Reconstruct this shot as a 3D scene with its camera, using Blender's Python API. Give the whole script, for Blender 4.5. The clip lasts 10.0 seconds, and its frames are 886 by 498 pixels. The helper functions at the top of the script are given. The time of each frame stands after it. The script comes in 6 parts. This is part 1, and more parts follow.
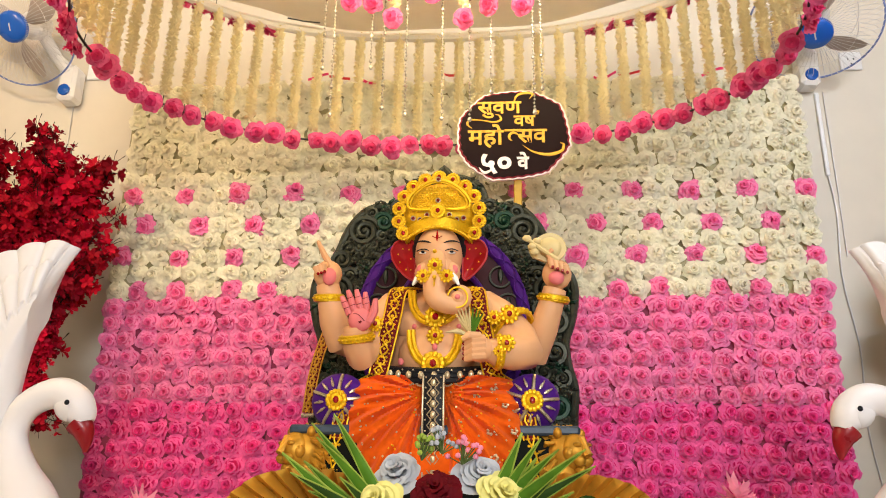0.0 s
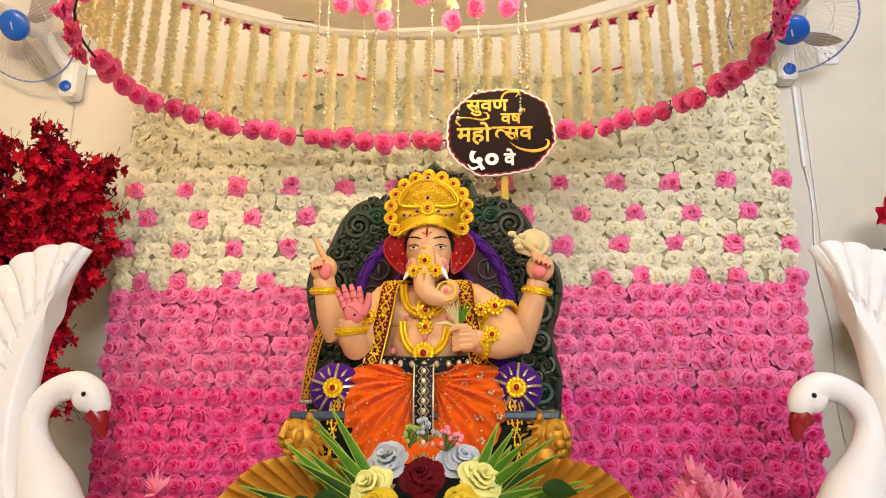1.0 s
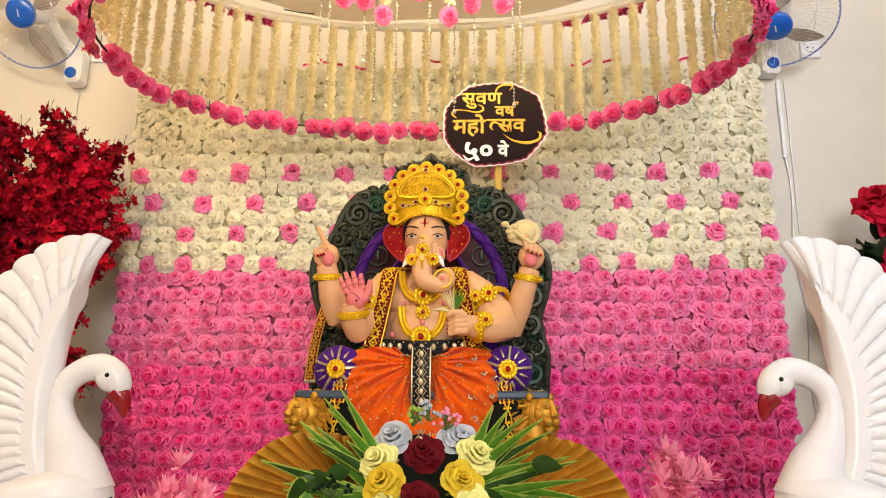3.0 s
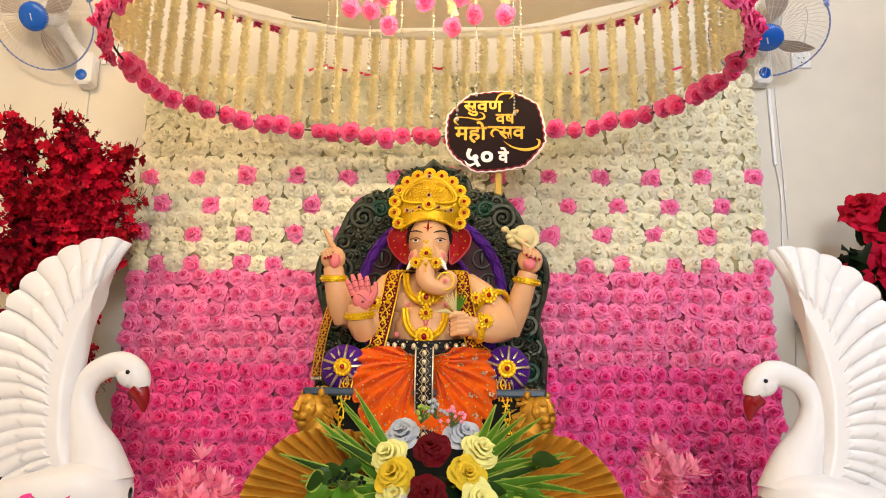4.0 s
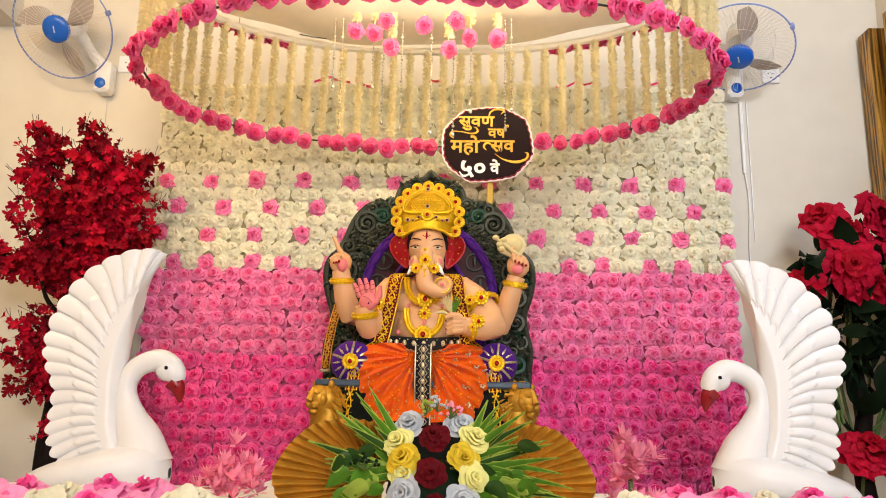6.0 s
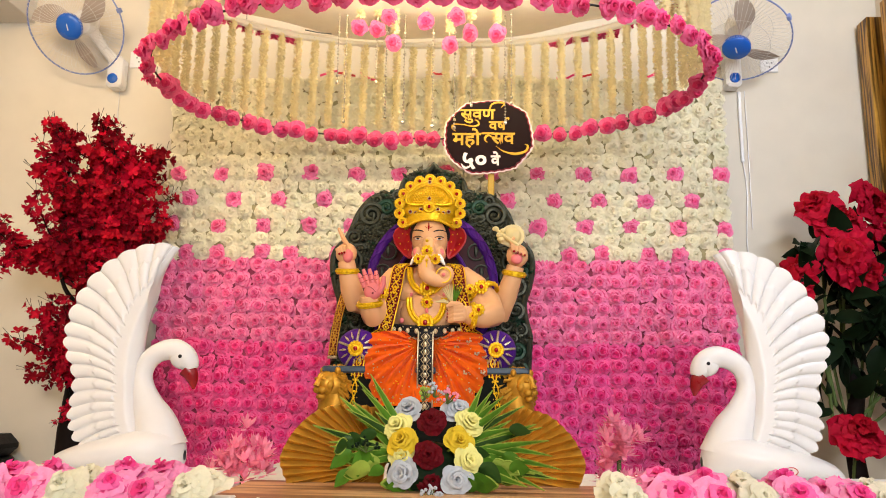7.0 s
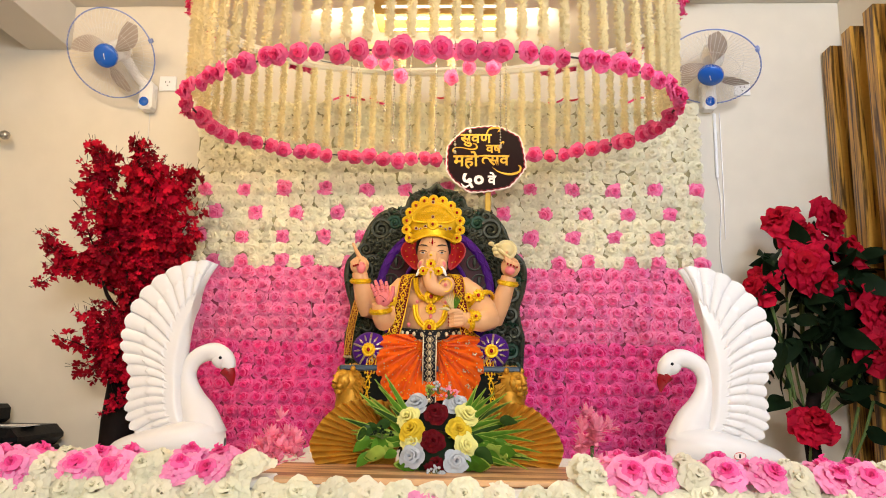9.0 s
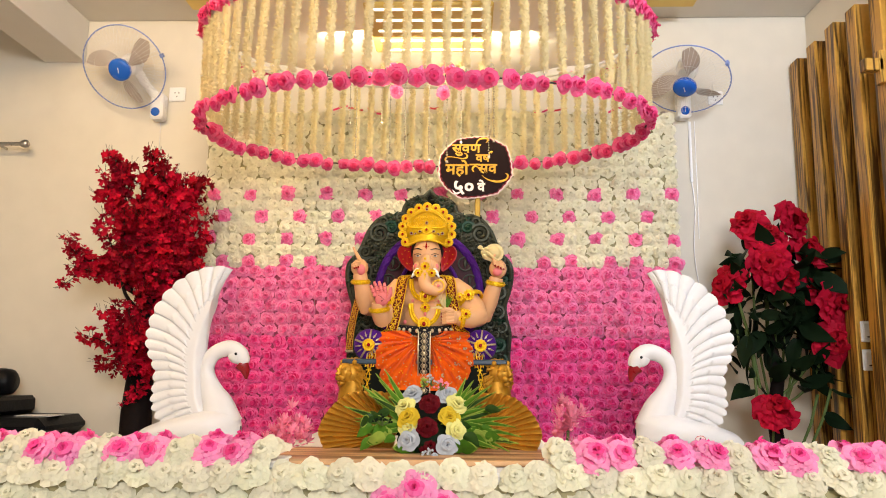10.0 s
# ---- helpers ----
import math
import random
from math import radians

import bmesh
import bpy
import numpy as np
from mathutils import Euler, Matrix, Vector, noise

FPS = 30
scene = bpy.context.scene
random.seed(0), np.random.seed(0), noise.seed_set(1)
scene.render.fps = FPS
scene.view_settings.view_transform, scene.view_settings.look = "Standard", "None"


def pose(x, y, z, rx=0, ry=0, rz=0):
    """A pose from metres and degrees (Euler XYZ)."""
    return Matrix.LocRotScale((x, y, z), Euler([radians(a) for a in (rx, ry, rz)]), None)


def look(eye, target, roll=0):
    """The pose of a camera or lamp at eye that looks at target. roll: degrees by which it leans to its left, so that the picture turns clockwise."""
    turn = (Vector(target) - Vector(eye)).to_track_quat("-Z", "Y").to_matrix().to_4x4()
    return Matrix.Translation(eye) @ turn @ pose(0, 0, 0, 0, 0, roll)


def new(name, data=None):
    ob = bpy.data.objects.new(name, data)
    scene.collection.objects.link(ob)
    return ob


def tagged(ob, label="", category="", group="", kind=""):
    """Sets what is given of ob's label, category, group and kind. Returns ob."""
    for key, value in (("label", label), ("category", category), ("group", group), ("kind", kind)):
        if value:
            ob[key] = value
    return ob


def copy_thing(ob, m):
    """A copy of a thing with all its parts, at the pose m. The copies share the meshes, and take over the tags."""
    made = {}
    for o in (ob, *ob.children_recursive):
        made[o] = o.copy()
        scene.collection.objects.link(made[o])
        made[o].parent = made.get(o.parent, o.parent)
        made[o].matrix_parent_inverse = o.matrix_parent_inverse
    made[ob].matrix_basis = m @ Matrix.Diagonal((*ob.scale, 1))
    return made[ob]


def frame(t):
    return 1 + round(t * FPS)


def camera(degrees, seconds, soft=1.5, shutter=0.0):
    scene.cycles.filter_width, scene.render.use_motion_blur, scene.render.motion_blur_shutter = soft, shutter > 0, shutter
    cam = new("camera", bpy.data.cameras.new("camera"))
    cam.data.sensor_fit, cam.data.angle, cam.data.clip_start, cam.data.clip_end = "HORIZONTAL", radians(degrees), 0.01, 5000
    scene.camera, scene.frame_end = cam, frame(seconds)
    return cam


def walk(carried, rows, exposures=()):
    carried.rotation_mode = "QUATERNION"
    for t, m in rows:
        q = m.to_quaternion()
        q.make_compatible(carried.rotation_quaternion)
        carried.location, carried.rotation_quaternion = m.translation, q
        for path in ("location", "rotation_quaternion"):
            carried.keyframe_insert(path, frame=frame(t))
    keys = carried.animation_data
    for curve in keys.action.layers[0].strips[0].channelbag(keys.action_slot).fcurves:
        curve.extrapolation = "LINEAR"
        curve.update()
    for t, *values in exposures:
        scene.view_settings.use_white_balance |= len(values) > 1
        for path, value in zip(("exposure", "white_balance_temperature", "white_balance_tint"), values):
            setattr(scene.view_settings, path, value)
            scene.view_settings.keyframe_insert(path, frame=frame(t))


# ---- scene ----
cam = camera(60.4, 10.0, 1.0)
PATH = [
    (0, (0.04, 0.01, 1.134), (-0.078, 1.918, 1.721), 0.6),
    (0.5, (0.061, -0.075, 1.137), (-0.055, 1.842, 1.696), 0.4),
    (1, (0.067, -0.122, 1.147), (-0.041, 1.803, 1.68), 0.2),
    (1.5, (0.057, -0.149, 1.141), (-0.039, 1.783, 1.651), 0.0),
    (2, (0.06, -0.178, 1.148), (-0.029, 1.759, 1.639), 0.0),
    (2.5, (0.061, -0.217, 1.153), (-0.027, 1.723, 1.632), 0.2),
    (4, (0.035, -0.367, 1.158), (-0.036, 1.579, 1.616), 0.8),
    (4.5, (0.03, -0.436, 1.161), (-0.026, 1.511, 1.615), 0.9),
    (5, (0.021, -0.516, 1.163), (-0.021, 1.433, 1.609), 1.0),
    (5.5, (0.011, -0.602, 1.175), (-0.025, 1.351, 1.606), 1.0),
    (7, (0.057, -0.77, 1.195), (-0.016, 1.195, 1.559), 0.8),
    (7.5, (0.079, -0.841, 1.2), (-0.002, 1.126, 1.552), 0.7),
    (8, (0.062, -0.933, 1.202), (-0.021, 1.035, 1.547), 0.8),
    (8.5, (0.062, -1.049, 1.219), (-0.018, 0.919, 1.564), 0.8),
    (9, (0.069, -1.172, 1.214), (-0.008, 0.797, 1.556), 0.8),
    (9.5, (0.091, -1.34, 1.235), (0.019, 0.631, 1.567), 0.7),
    (10, (0.092, -1.486, 1.234), (0.027, 0.489, 1.545), 0.5),
]
walk(cam, [(t, look(eye, target, roll)) for t, eye, target, roll in PATH])


# ---- world and light ----
world = bpy.data.worlds.new("world")
scene.world = world
world.use_nodes = True
sky = world.node_tree.nodes.new("ShaderNodeTexSky")
sky.sky_type, sky.sun_disc = "NISHITA", False
sky.sun_elevation, sky.sun_rotation = radians(35), radians(120)
world.node_tree.links.new(sky.outputs["Color"], world.node_tree.nodes["Background"].inputs["Color"])
world.node_tree.nodes["Background"].inputs["Strength"].default_value = 0.1


def area_lamp(name, m, sx, sy, watts, colour):
    data = bpy.data.lights.new(name, "AREA")
    data.shape, data.size, data.size_y, data.energy, data.color = "RECTANGLE", sx, sy, watts, colour
    ob = new(name, data)
    ob.matrix_world = m
    return ob


# unseen fills, added behind and at both sides; then the ring's warm light panel
area_lamp("rear_daylight_fill", look((0.7, -3.9, 2.35), (0.0, 2.5, 1.5)), 2.0, 1.2, 196, (0.96, 0.97, 1.0))
area_lamp("cool_side_fill", look((1.9, 0.6, 3.1), (0.9, 2.8, 1.9)), 0.9, 0.06, 36, (0.72, 0.82, 1.0))
area_lamp("warm_side_fill", look((-2.0, 0.6, 3.2), (-0.9, 2.6, 2.2)), 0.9, 0.06, 40, (1.0, 0.72, 0.42))
area_lamp("ring_light", look((-0.10, 1.86, 2.72), (-0.12, 2.95, 2.44)), 1.0, 0.3, 16, (1.0, 0.84, 0.54))


# ---- materials ----
def material(name, colour, rough=0.6, metal=0.0, vary=0.12, grain=40.0, bump=0.15, see=0.0, each=0.0, hue=0.0, coat=0.0, sheen=0.0, spec=0.3):
    """Principled surface with blotches and grain at two scales; each: how far whole copies differ; see: light let through."""
    m = bpy.data.materials.new(name)
    m.use_nodes = True
    nt = m.node_tree
    n, link = nt.nodes, nt.links
    p = n["Principled BSDF"]
    out = n["Material Output"]
    co = n.new("ShaderNodeTexCoord")
    big, fine = n.new("ShaderNodeTexNoise"), n.new("ShaderNodeTexNoise")
    big.inputs["Scale"].default_value, big.inputs["Detail"].default_value = grain / 8, 3
    fine.inputs["Scale"].default_value, fine.inputs["Detail"].default_value = grain, 6
    link.new(co.outputs["Object"], big.inputs["Vector"])
    link.new(co.outputs["Object"], fine.inputs["Vector"])
    add = n.new("ShaderNodeMath")
    add.operation = "ADD"
    link.new(big.outputs["Fac"], add.inputs[0])
    link.new(fine.outputs["Fac"], add.inputs[1])
    value = n.new("ShaderNodeMapRange")
    value.inputs["From Min"].default_value, value.inputs["From Max"].default_value = 0.6, 1.4
    value.inputs["To Min"].default_value, value.inputs["To Max"].default_value = 1 - vary, 1 + vary
    link.new(add.outputs[0], value.inputs["Value"])
    hsv = n.new("ShaderNodeHueSaturation")
    hsv.inputs["Color"].default_value = (*colour, 1)
    if each or hue:
        info = n.new("ShaderNodeObjectInfo")
        span = n.new("ShaderNodeMapRange")
        span.inputs["To Min"].default_value, span.inputs["To Max"].default_value = 1 - each, 1 + each
        link.new(info.outputs["Random"], span.inputs["Value"])
        both = n.new("ShaderNodeMath")
        both.operation = "MULTIPLY"
        link.new(value.outputs[0], both.inputs[0])
        link.new(span.outputs[0], both.inputs[1])
        link.new(both.outputs[0], hsv.inputs["Value"])
        if hue:
            turn = n.new("ShaderNodeMapRange")
            turn.inputs["To Min"].default_value, turn.inputs["To Max"].default_value = 0.5 - hue, 0.5 + hue
            white = n.new("ShaderNodeTexWhiteNoise")
            white.noise_dimensions = "1D"
            link.new(info.outputs["Random"], white.inputs["W"])
            link.new(white.outputs["Value"], turn.inputs["Value"])
            link.new(turn.outputs[0], hsv.inputs["Hue"])
    else:
        link.new(value.outputs[0], hsv.inputs["Value"])
    link.new(hsv.outputs[0], p.inputs["Base Color"])
    gloss = n.new("ShaderNodeMapRange")
    gloss.inputs["To Min"].default_value, gloss.inputs["To Max"].default_value = max(rough - 0.1, 0.03), min(rough + 0.1, 1)
    link.new(fine.outputs["Fac"], gloss.inputs["Value"])
    link.new(gloss.outputs[0], p.inputs["Roughness"])
    p.inputs["Metallic"].default_value = metal
    p.inputs["Specular IOR Level"].default_value = spec
    p.inputs["Coat Weight"].default_value = coat
    p.inputs["Sheen Weight"].default_value = sheen
    if bump:
        b = n.new("ShaderNodeBump")
        b.inputs["Strength"].default_value, b.inputs["Distance"].default_value = bump, 0.004
        link.new(fine.outputs["Fac"], b.inputs["Height"])
        link.new(b.outputs[0], p.inputs["Normal"])
    if see:
        tr, mix = n.new("ShaderNodeBsdfTranslucent"), n.new("ShaderNodeMixShader")
        link.new(hsv.outputs[0], tr.inputs["Color"])
        mix.inputs["Fac"].default_value = see
        link.new(p.outputs[0], mix.inputs[1])
        link.new(tr.outputs[0], mix.inputs[2])
        link.new(mix.outputs[0], out.inputs["Surface"])
    return m


def wood(name, dark, light, rough=0.4, stretch=(14, 14, 1.2), coat=0.2):
    m = material(name, light, rough, grain=60, bump=0.1, coat=coat)
    nt = m.node_tree
    n, link = nt.nodes, nt.links
    co, mp, w = n.new("ShaderNodeTexCoord"), n.new("ShaderNodeMapping"), n.new("ShaderNodeTexNoise")
    mp.inputs["Scale"].default_value = stretch
    w.inputs["Scale"].default_value, w.inputs["Detail"].default_value, w.inputs["Distortion"].default_value = 1.0, 5, 1.2
    info, shift = n.new("ShaderNodeObjectInfo"), n.new("ShaderNodeVectorMath")
    link.new(info.outputs["Random"], mp.inputs["Location"])
    link.new(co.outputs["Object"], mp.inputs["Vector"])
    link.new(mp.outputs[0], w.inputs["Vector"])
    ramp = n.new("ShaderNodeValToRGB")
    ramp.color_ramp.elements[0].position, ramp.color_ramp.elements[0].color = 0.42, (*dark, 1)
    ramp.color_ramp.elements[1].position, ramp.color_ramp.elements[1].color = 0.56, (*light, 1)
    link.new(w.outputs["Fac"], ramp.inputs["Fac"])
    for node in n:
        if node.type == "HUE_SAT":
            link.new(ramp.outputs["Color"], node.inputs["Color"])
    n.remove(shift)
    return m


def glow(name, colour, strength):
    m = bpy.data.materials.new(name)
    m.use_nodes = True
    p = m.node_tree.nodes["Principled BSDF"]
    p.inputs["Base Color"].default_value = (*colour, 1)
    p.inputs["Emission Color"].default_value, p.inputs["Emission Strength"].default_value = (*colour, 1), strength
    return m


WALL = material("cream_wall_paint", (0.70, 0.64, 0.53), 0.55, vary=0.04, grain=9, bump=0.05)
CEIL = material("ceiling_paint", (0.66,0.62,0.55), 0.7, vary=0.03, grain=8, bump=0.04)
YELLOW_PAINT = material("yellow_ceiling_paint", (0.75, 0.55, 0.16), 0.6, vary=0.05, grain=9, bump=0.04)
FLOOR = material("floor_tile", (0.55, 0.50, 0.44), 0.25, vary=0.1, grain=12, bump=0.03)
CREAM = material("cream_fabric_petal", (0.84, 0.80, 0.62), 0.75, vary=0.07, grain=90, bump=0.25, see=0.34, each=0.07, hue=0.012, spec=0.12)
WHITE_PETAL = material("ivory_fabric_petal", (0.90, 0.855, 0.67), 0.75, vary=0.06, grain=90, bump=0.15, see=0.34, each=0.06, hue=0.008, spec=0.12)
PINK = material("rose_pink_fabric_petal", (0.94, 0.138, 0.365), 0.7, vary=0.16, grain=90, bump=0.25, see=0.30, each=0.07, hue=0.004, spec=0.12)
PINK_RIM = material("pale_pink_petal_rim", (0.98, 0.275, 0.52), 0.7, vary=0.16, grain=90, bump=0.25, see=0.30, each=0.07, hue=0.004, spec=0.12)
# heart colour lifted slightly above the petal's, offsetting shade in the cupped middle
PINK_HEART = material("lifted_rose_petal_heart", (0.95, 0.16, 0.40), 0.7, vary=0.16, grain=90, bump=0.25, see=0.30, each=0.07, hue=0.004, spec=0.12)
HOT = material("deep_pink_fabric_petal", (0.95, 0.054, 0.29), 0.7, vary=0.16, grain=90, bump=0.25, see=0.30, each=0.07, hue=0.004, spec=0.12)
HOT_RIM = material("bright_pink_petal_rim", (0.98, 0.150, 0.43), 0.7, vary=0.16, grain=90, bump=0.25, see=0.30, each=0.07, hue=0.004, spec=0.12)
# heart lifted likewise, against the darkening inside the cup
HOT_HEART = material("lifted_magenta_petal_heart", (0.95, 0.065, 0.32), 0.7, vary=0.16, grain=90, bump=0.25, see=0.30, each=0.07, hue=0.004, spec=0.12)
BORDER_PINK = material("candy_pink_fabric_petal", (0.92, 0.165, 0.43), 0.7, vary=0.16, grain=90, bump=0.25, see=0.30, each=0.07, hue=0.004, spec=0.12)
BORDER_RIM = material("light_candy_petal_rim", (0.95, 0.34, 0.58), 0.7, vary=0.16, grain=90, bump=0.25, see=0.30, each=0.07, hue=0.004, spec=0.12)
BORDER_HEART = material("rich_candy_petal_heart", (0.86, 0.07, 0.30), 0.7, vary=0.16, grain=90, bump=0.25, see=0.30, each=0.07, hue=0.004, spec=0.12)
RING_HEART = material("deep_coral_petal_heart", (0.78, 0.055, 0.19), 0.7, vary=0.16, grain=90, bump=0.25, see=0.30, each=0.07, hue=0.004, spec=0.12)
RING_PINK = material("coral_pink_foam_petal", (0.78, 0.055, 0.20), 0.7, vary=0.16, grain=90, bump=0.25, see=0.30, each=0.07, hue=0.004, spec=0.12)
RING_RIM = material("light_coral_petal_rim", (0.86, 0.15, 0.32), 0.7, vary=0.16, grain=90, bump=0.25, see=0.30, each=0.07, hue=0.004, spec=0.12)
GARLAND = material("cream_garland_petal", (0.92, 0.83, 0.56), 0.75, vary=0.08, grain=80, bump=0.2, see=0.3, each=0.06, spec=0.12)
BACKING = material("pale_green_plastic_lattice", (0.36, 0.32, 0.17), 0.6, grain=50)
# pink backing kept dark, so its colour carries the shade between roses
BACKING_PINK = material("pink_lattice_gap_shade", (0.34, 0.05, 0.11), 0.6, grain=50)
DARK_WIRE = material("dark_wire", (0.03, 0.03, 0.025), 0.5, bump=0)
CLOTH = material("white_drape_cloth", (0.88,0.84,0.77), 0.8, vary=0.05, grain=14, bump=0.15, see=0.3)
PLASTIC_WHITE = material("white_gloss_plastic", (0.85, 0.84, 0.82), 0.28, vary=0.02, grain=10, bump=0.03, coat=0.2)
SWAN_WHITE = material("white_painted_fibreglass", (0.68, 0.66, 0.65), 0.32, vary=0.025, grain=16, bump=0.06, coat=0.05)
BEAK = material("red_gloss_paint", (0.22, 0.004, 0.008), 0.3, vary=0.08, coat=0.1)
BLACK = material("black_paint", (0.012, 0.012, 0.014), 0.35, bump=0.05, spec=0.12)
TABLE_CLOTH = material("white_table_cloth", (0.78, 0.75, 0.70), 0.8, vary=0.06, grain=20)
PLANK = wood("light_plank_wood", (0.25, 0.12, 0.05), (0.62, 0.36, 0.17), 0.5, (1.5, 18, 18), 0.1)
POST = wood("varnished_teak", (0.075, 0.034, 0.006), (0.52, 0.27, 0.045), 0.38, (38, 38, 1.6), 0.15)
GOLD = material("gold_paint", (0.80, 0.48, 0.06), 0.35, 0.55, vary=0.22, grain=120, bump=0.5)
GOLD_BRIGHT = material("bright_gold_trim", (0.72, 0.43, 0.008), 0.33, 0.5, vary=0.2, grain=160, bump=0.5)
OLD_GOLD = material("antique_gold_leaf", (0.48, 0.235, 0.020), 0.42, 0.5, vary=0.3, grain=50, bump=0.35)
FAN_GOLD = material("pleated_gold_leaf", (0.66, 0.36, 0.045), 0.36, 0.35, vary=0.25, grain=30, bump=0.2)
SKIN = material("peach_painted_plaster", (0.68, 0.365, 0.175), 0.42, vary=0.04, grain=20, bump=0.04)
PALM_PINK = material("pink_painted_palm", (0.68, 0.17, 0.17), 0.5, vary=0.08, grain=30, bump=0.04)
EAR_RED = material("red_painted_ear", (0.36, 0.008, 0.010), 0.45, vary=0.12, grain=60)
HAIR = material("black_painted_hair", (0.015, 0.015, 0.018), 0.4, spec=0.12)
RUBY = material("ruby_stone", (0.26, 0.0, 0.004), 0.12, vary=0.05, coat=0.5)
ORANGE = material("orange_velvet", (0.72, 0.100, 0.001), 0.75, vary=0.18, grain=60, bump=0.3, sheen=0.08, spec=0.12)
MAROON = material("maroon_velvet", (0.13, 0.006, 0.010), 0.7, vary=0.2, grain=80, sheen=0.03, spec=0.12)
SEQUIN = material("silver_gold_sequin", (0.50, 0.41, 0.26), 0.3, 0.7, vary=0.2, grain=200)
IVORY = material("ivory_paint", (0.58, 0.46, 0.21), 0.45, vary=0.05)
# near-black green: shade of the carving's recesses put into the colour
THRONE_DARK = material("dark_green_recess_shade", (0.006, 0.007, 0.005), 0.5, 0.0, vary=0.45, grain=45, bump=0.3, spec=0.03)
# paler bronze on raised carving, ridge highlights included in the colour
THRONE_LIGHT = material("bronze_ridge_highlight", (0.036, 0.038, 0.025), 0.42, 0.45, vary=0.5, grain=60, bump=0.3)
THRONE_GREEN = material("emerald_bronze_paint", (0.004, 0.026, 0.012), 0.4, 0.3, vary=0.4, grain=60, bump=0.3)
THRONE_INNER = material("dark_plum_panel_paint", (0.040, 0.008, 0.012), 0.45, vary=0.3, grain=40, spec=0.12)
BAND = material("blue_grey_band_paint", (0.04,0.06,0.085), 0.4, 0.1, vary=0.3, grain=40)
PURPLE = material("purple_velvet", (0.060, 0.006, 0.17), 0.6, vary=0.15, grain=60, sheen=0.05, spec=0.15)
BLOSSOM = material("crimson_blossom_petal", (0.40, 0.0022, 0.018), 0.6, vary=0.35, grain=60, bump=0.2, see=0.14, each=0.45, hue=0.002, spec=0.12)
PEONY = material("crimson_peony_petal", (0.36, 0.002, 0.014), 0.65, vary=0.25, grain=50, bump=0.2, see=0.2, each=0.15, spec=0.12)
PEONY_RIM = material("bright_peony_petal_rim", (0.47, 0.005, 0.030), 0.65, vary=0.2, grain=50, bump=0.2, see=0.2, each=0.1, spec=0.12)
DEEP_RED = material("burgundy_rose_petal", (0.10, 0.0005, 0.004), 0.65, vary=0.2, grain=60, bump=0.2, see=0.1, spec=0.12)
LEAF = material("dark_green_leaf", (0.007, 0.016, 0.006), 0.55, vary=0.3, grain=30, bump=0.2, see=0.08, spec=0.06)
LEAF_MID = material("mid_green_leaf", (0.030, 0.072, 0.014), 0.42, vary=0.35, grain=30, bump=0.2, see=0.15, spec=0.15)
LEAF_BRIGHT = material("fresh_green_leaf", (0.085, 0.21, 0.018), 0.45, vary=0.35, grain=30, bump=0.2, see=0.2, spec=0.12)
LEAF_PALE = material("pale_yellow_green_leaf", (0.30, 0.40, 0.06), 0.5, vary=0.3, grain=30, bump=0.2, see=0.2, spec=0.12)
STEM = material("green_stem", (0.10, 0.15, 0.04), 0.55)
BARK = material("black_brown_trunk", (0.010,0.006,0.005), 0.7, vary=0.4, grain=25, bump=0.8, spec=0.12)
YELLOW_ROSE = material("golden_yellow_rose_petal", (0.72, 0.50, 0.03), 0.6, vary=0.15, grain=60, see=0.15, spec=0.12)
LEMON_ROSE = material("lemon_cream_rose_petal", (0.83, 0.78, 0.28), 0.65, vary=0.08, grain=60, see=0.2, spec=0.12)
GREY_ROSE = material("silver_grey_rose_petal", (0.50, 0.53, 0.57), 0.55, vary=0.12, grain=60, see=0.15, spec=0.12)
PALE_PINK = material("pale_pink_filler_petal", (0.98, 0.40, 0.55), 0.7, vary=0.2, grain=60, see=0.4, each=0.08, spec=0.12)
BLUE = material("blue_gloss_plastic", (0.01, 0.10, 0.48), 0.25, vary=0.04, grain=12, bump=0.02, coat=0.3)
RIM = material("lilac_blue_plastic", (0.20, 0.26, 0.52), 0.3, vary=0.2, grain=8, bump=0.02)
BLADE = material("beige_translucent_blade", (0.45, 0.38, 0.32), 0.3, vary=0.05, grain=10, bump=0.02, see=0.2)
GUARD = material("pale_steel_wire", (0.72, 0.70, 0.68), 0.35, 0.5, bump=0)
LEATHER = material("black_leatherette", (0.005,0.005,0.006), 0.4, vary=0.3, grain=60, bump=0.3, spec=0.12)
STEEL = material("brushed_steel", (0.45, 0.42, 0.38), 0.3, 0.9, vary=0.1)
SIGN_DARK = material("dark_brown_sign_print", (0.012, 0.005, 0.005), 0.4, vary=0.08, grain=20, bump=0.02, spec=0.04)
SIGN_EDGE = material("pale_pink_sign_edge", (0.82, 0.66, 0.63), 0.5, vary=0.04)
SIGN_RED = material("maroon_sign_line", (0.20, 0.012, 0.02), 0.45, vary=0.05, spec=0.12)
POLE_GOLD = material("dull_gold_pole_paint", (0.36, 0.22, 0.03), 0.5, 0.2, vary=0.2, grain=50, bump=0.1)
SIGN_GOLD = material("gold_foil_lettering", (0.52, 0.27, 0.018), 0.4, 0.25, vary=0.3, grain=50, bump=0.1)
CRYSTAL = material("clear_grey_crystal", (0.40, 0.35, 0.27), 0.15, 0.35, vary=0.25, grain=30, bump=0, each=0.3)
RED_CLOTH = material("red_satin_cloth", (0.50, 0.01, 0.02), 0.5, vary=0.15, grain=30)
LED = glow("warm_led_strip", (1.0, 0.93, 0.78), 1.6)


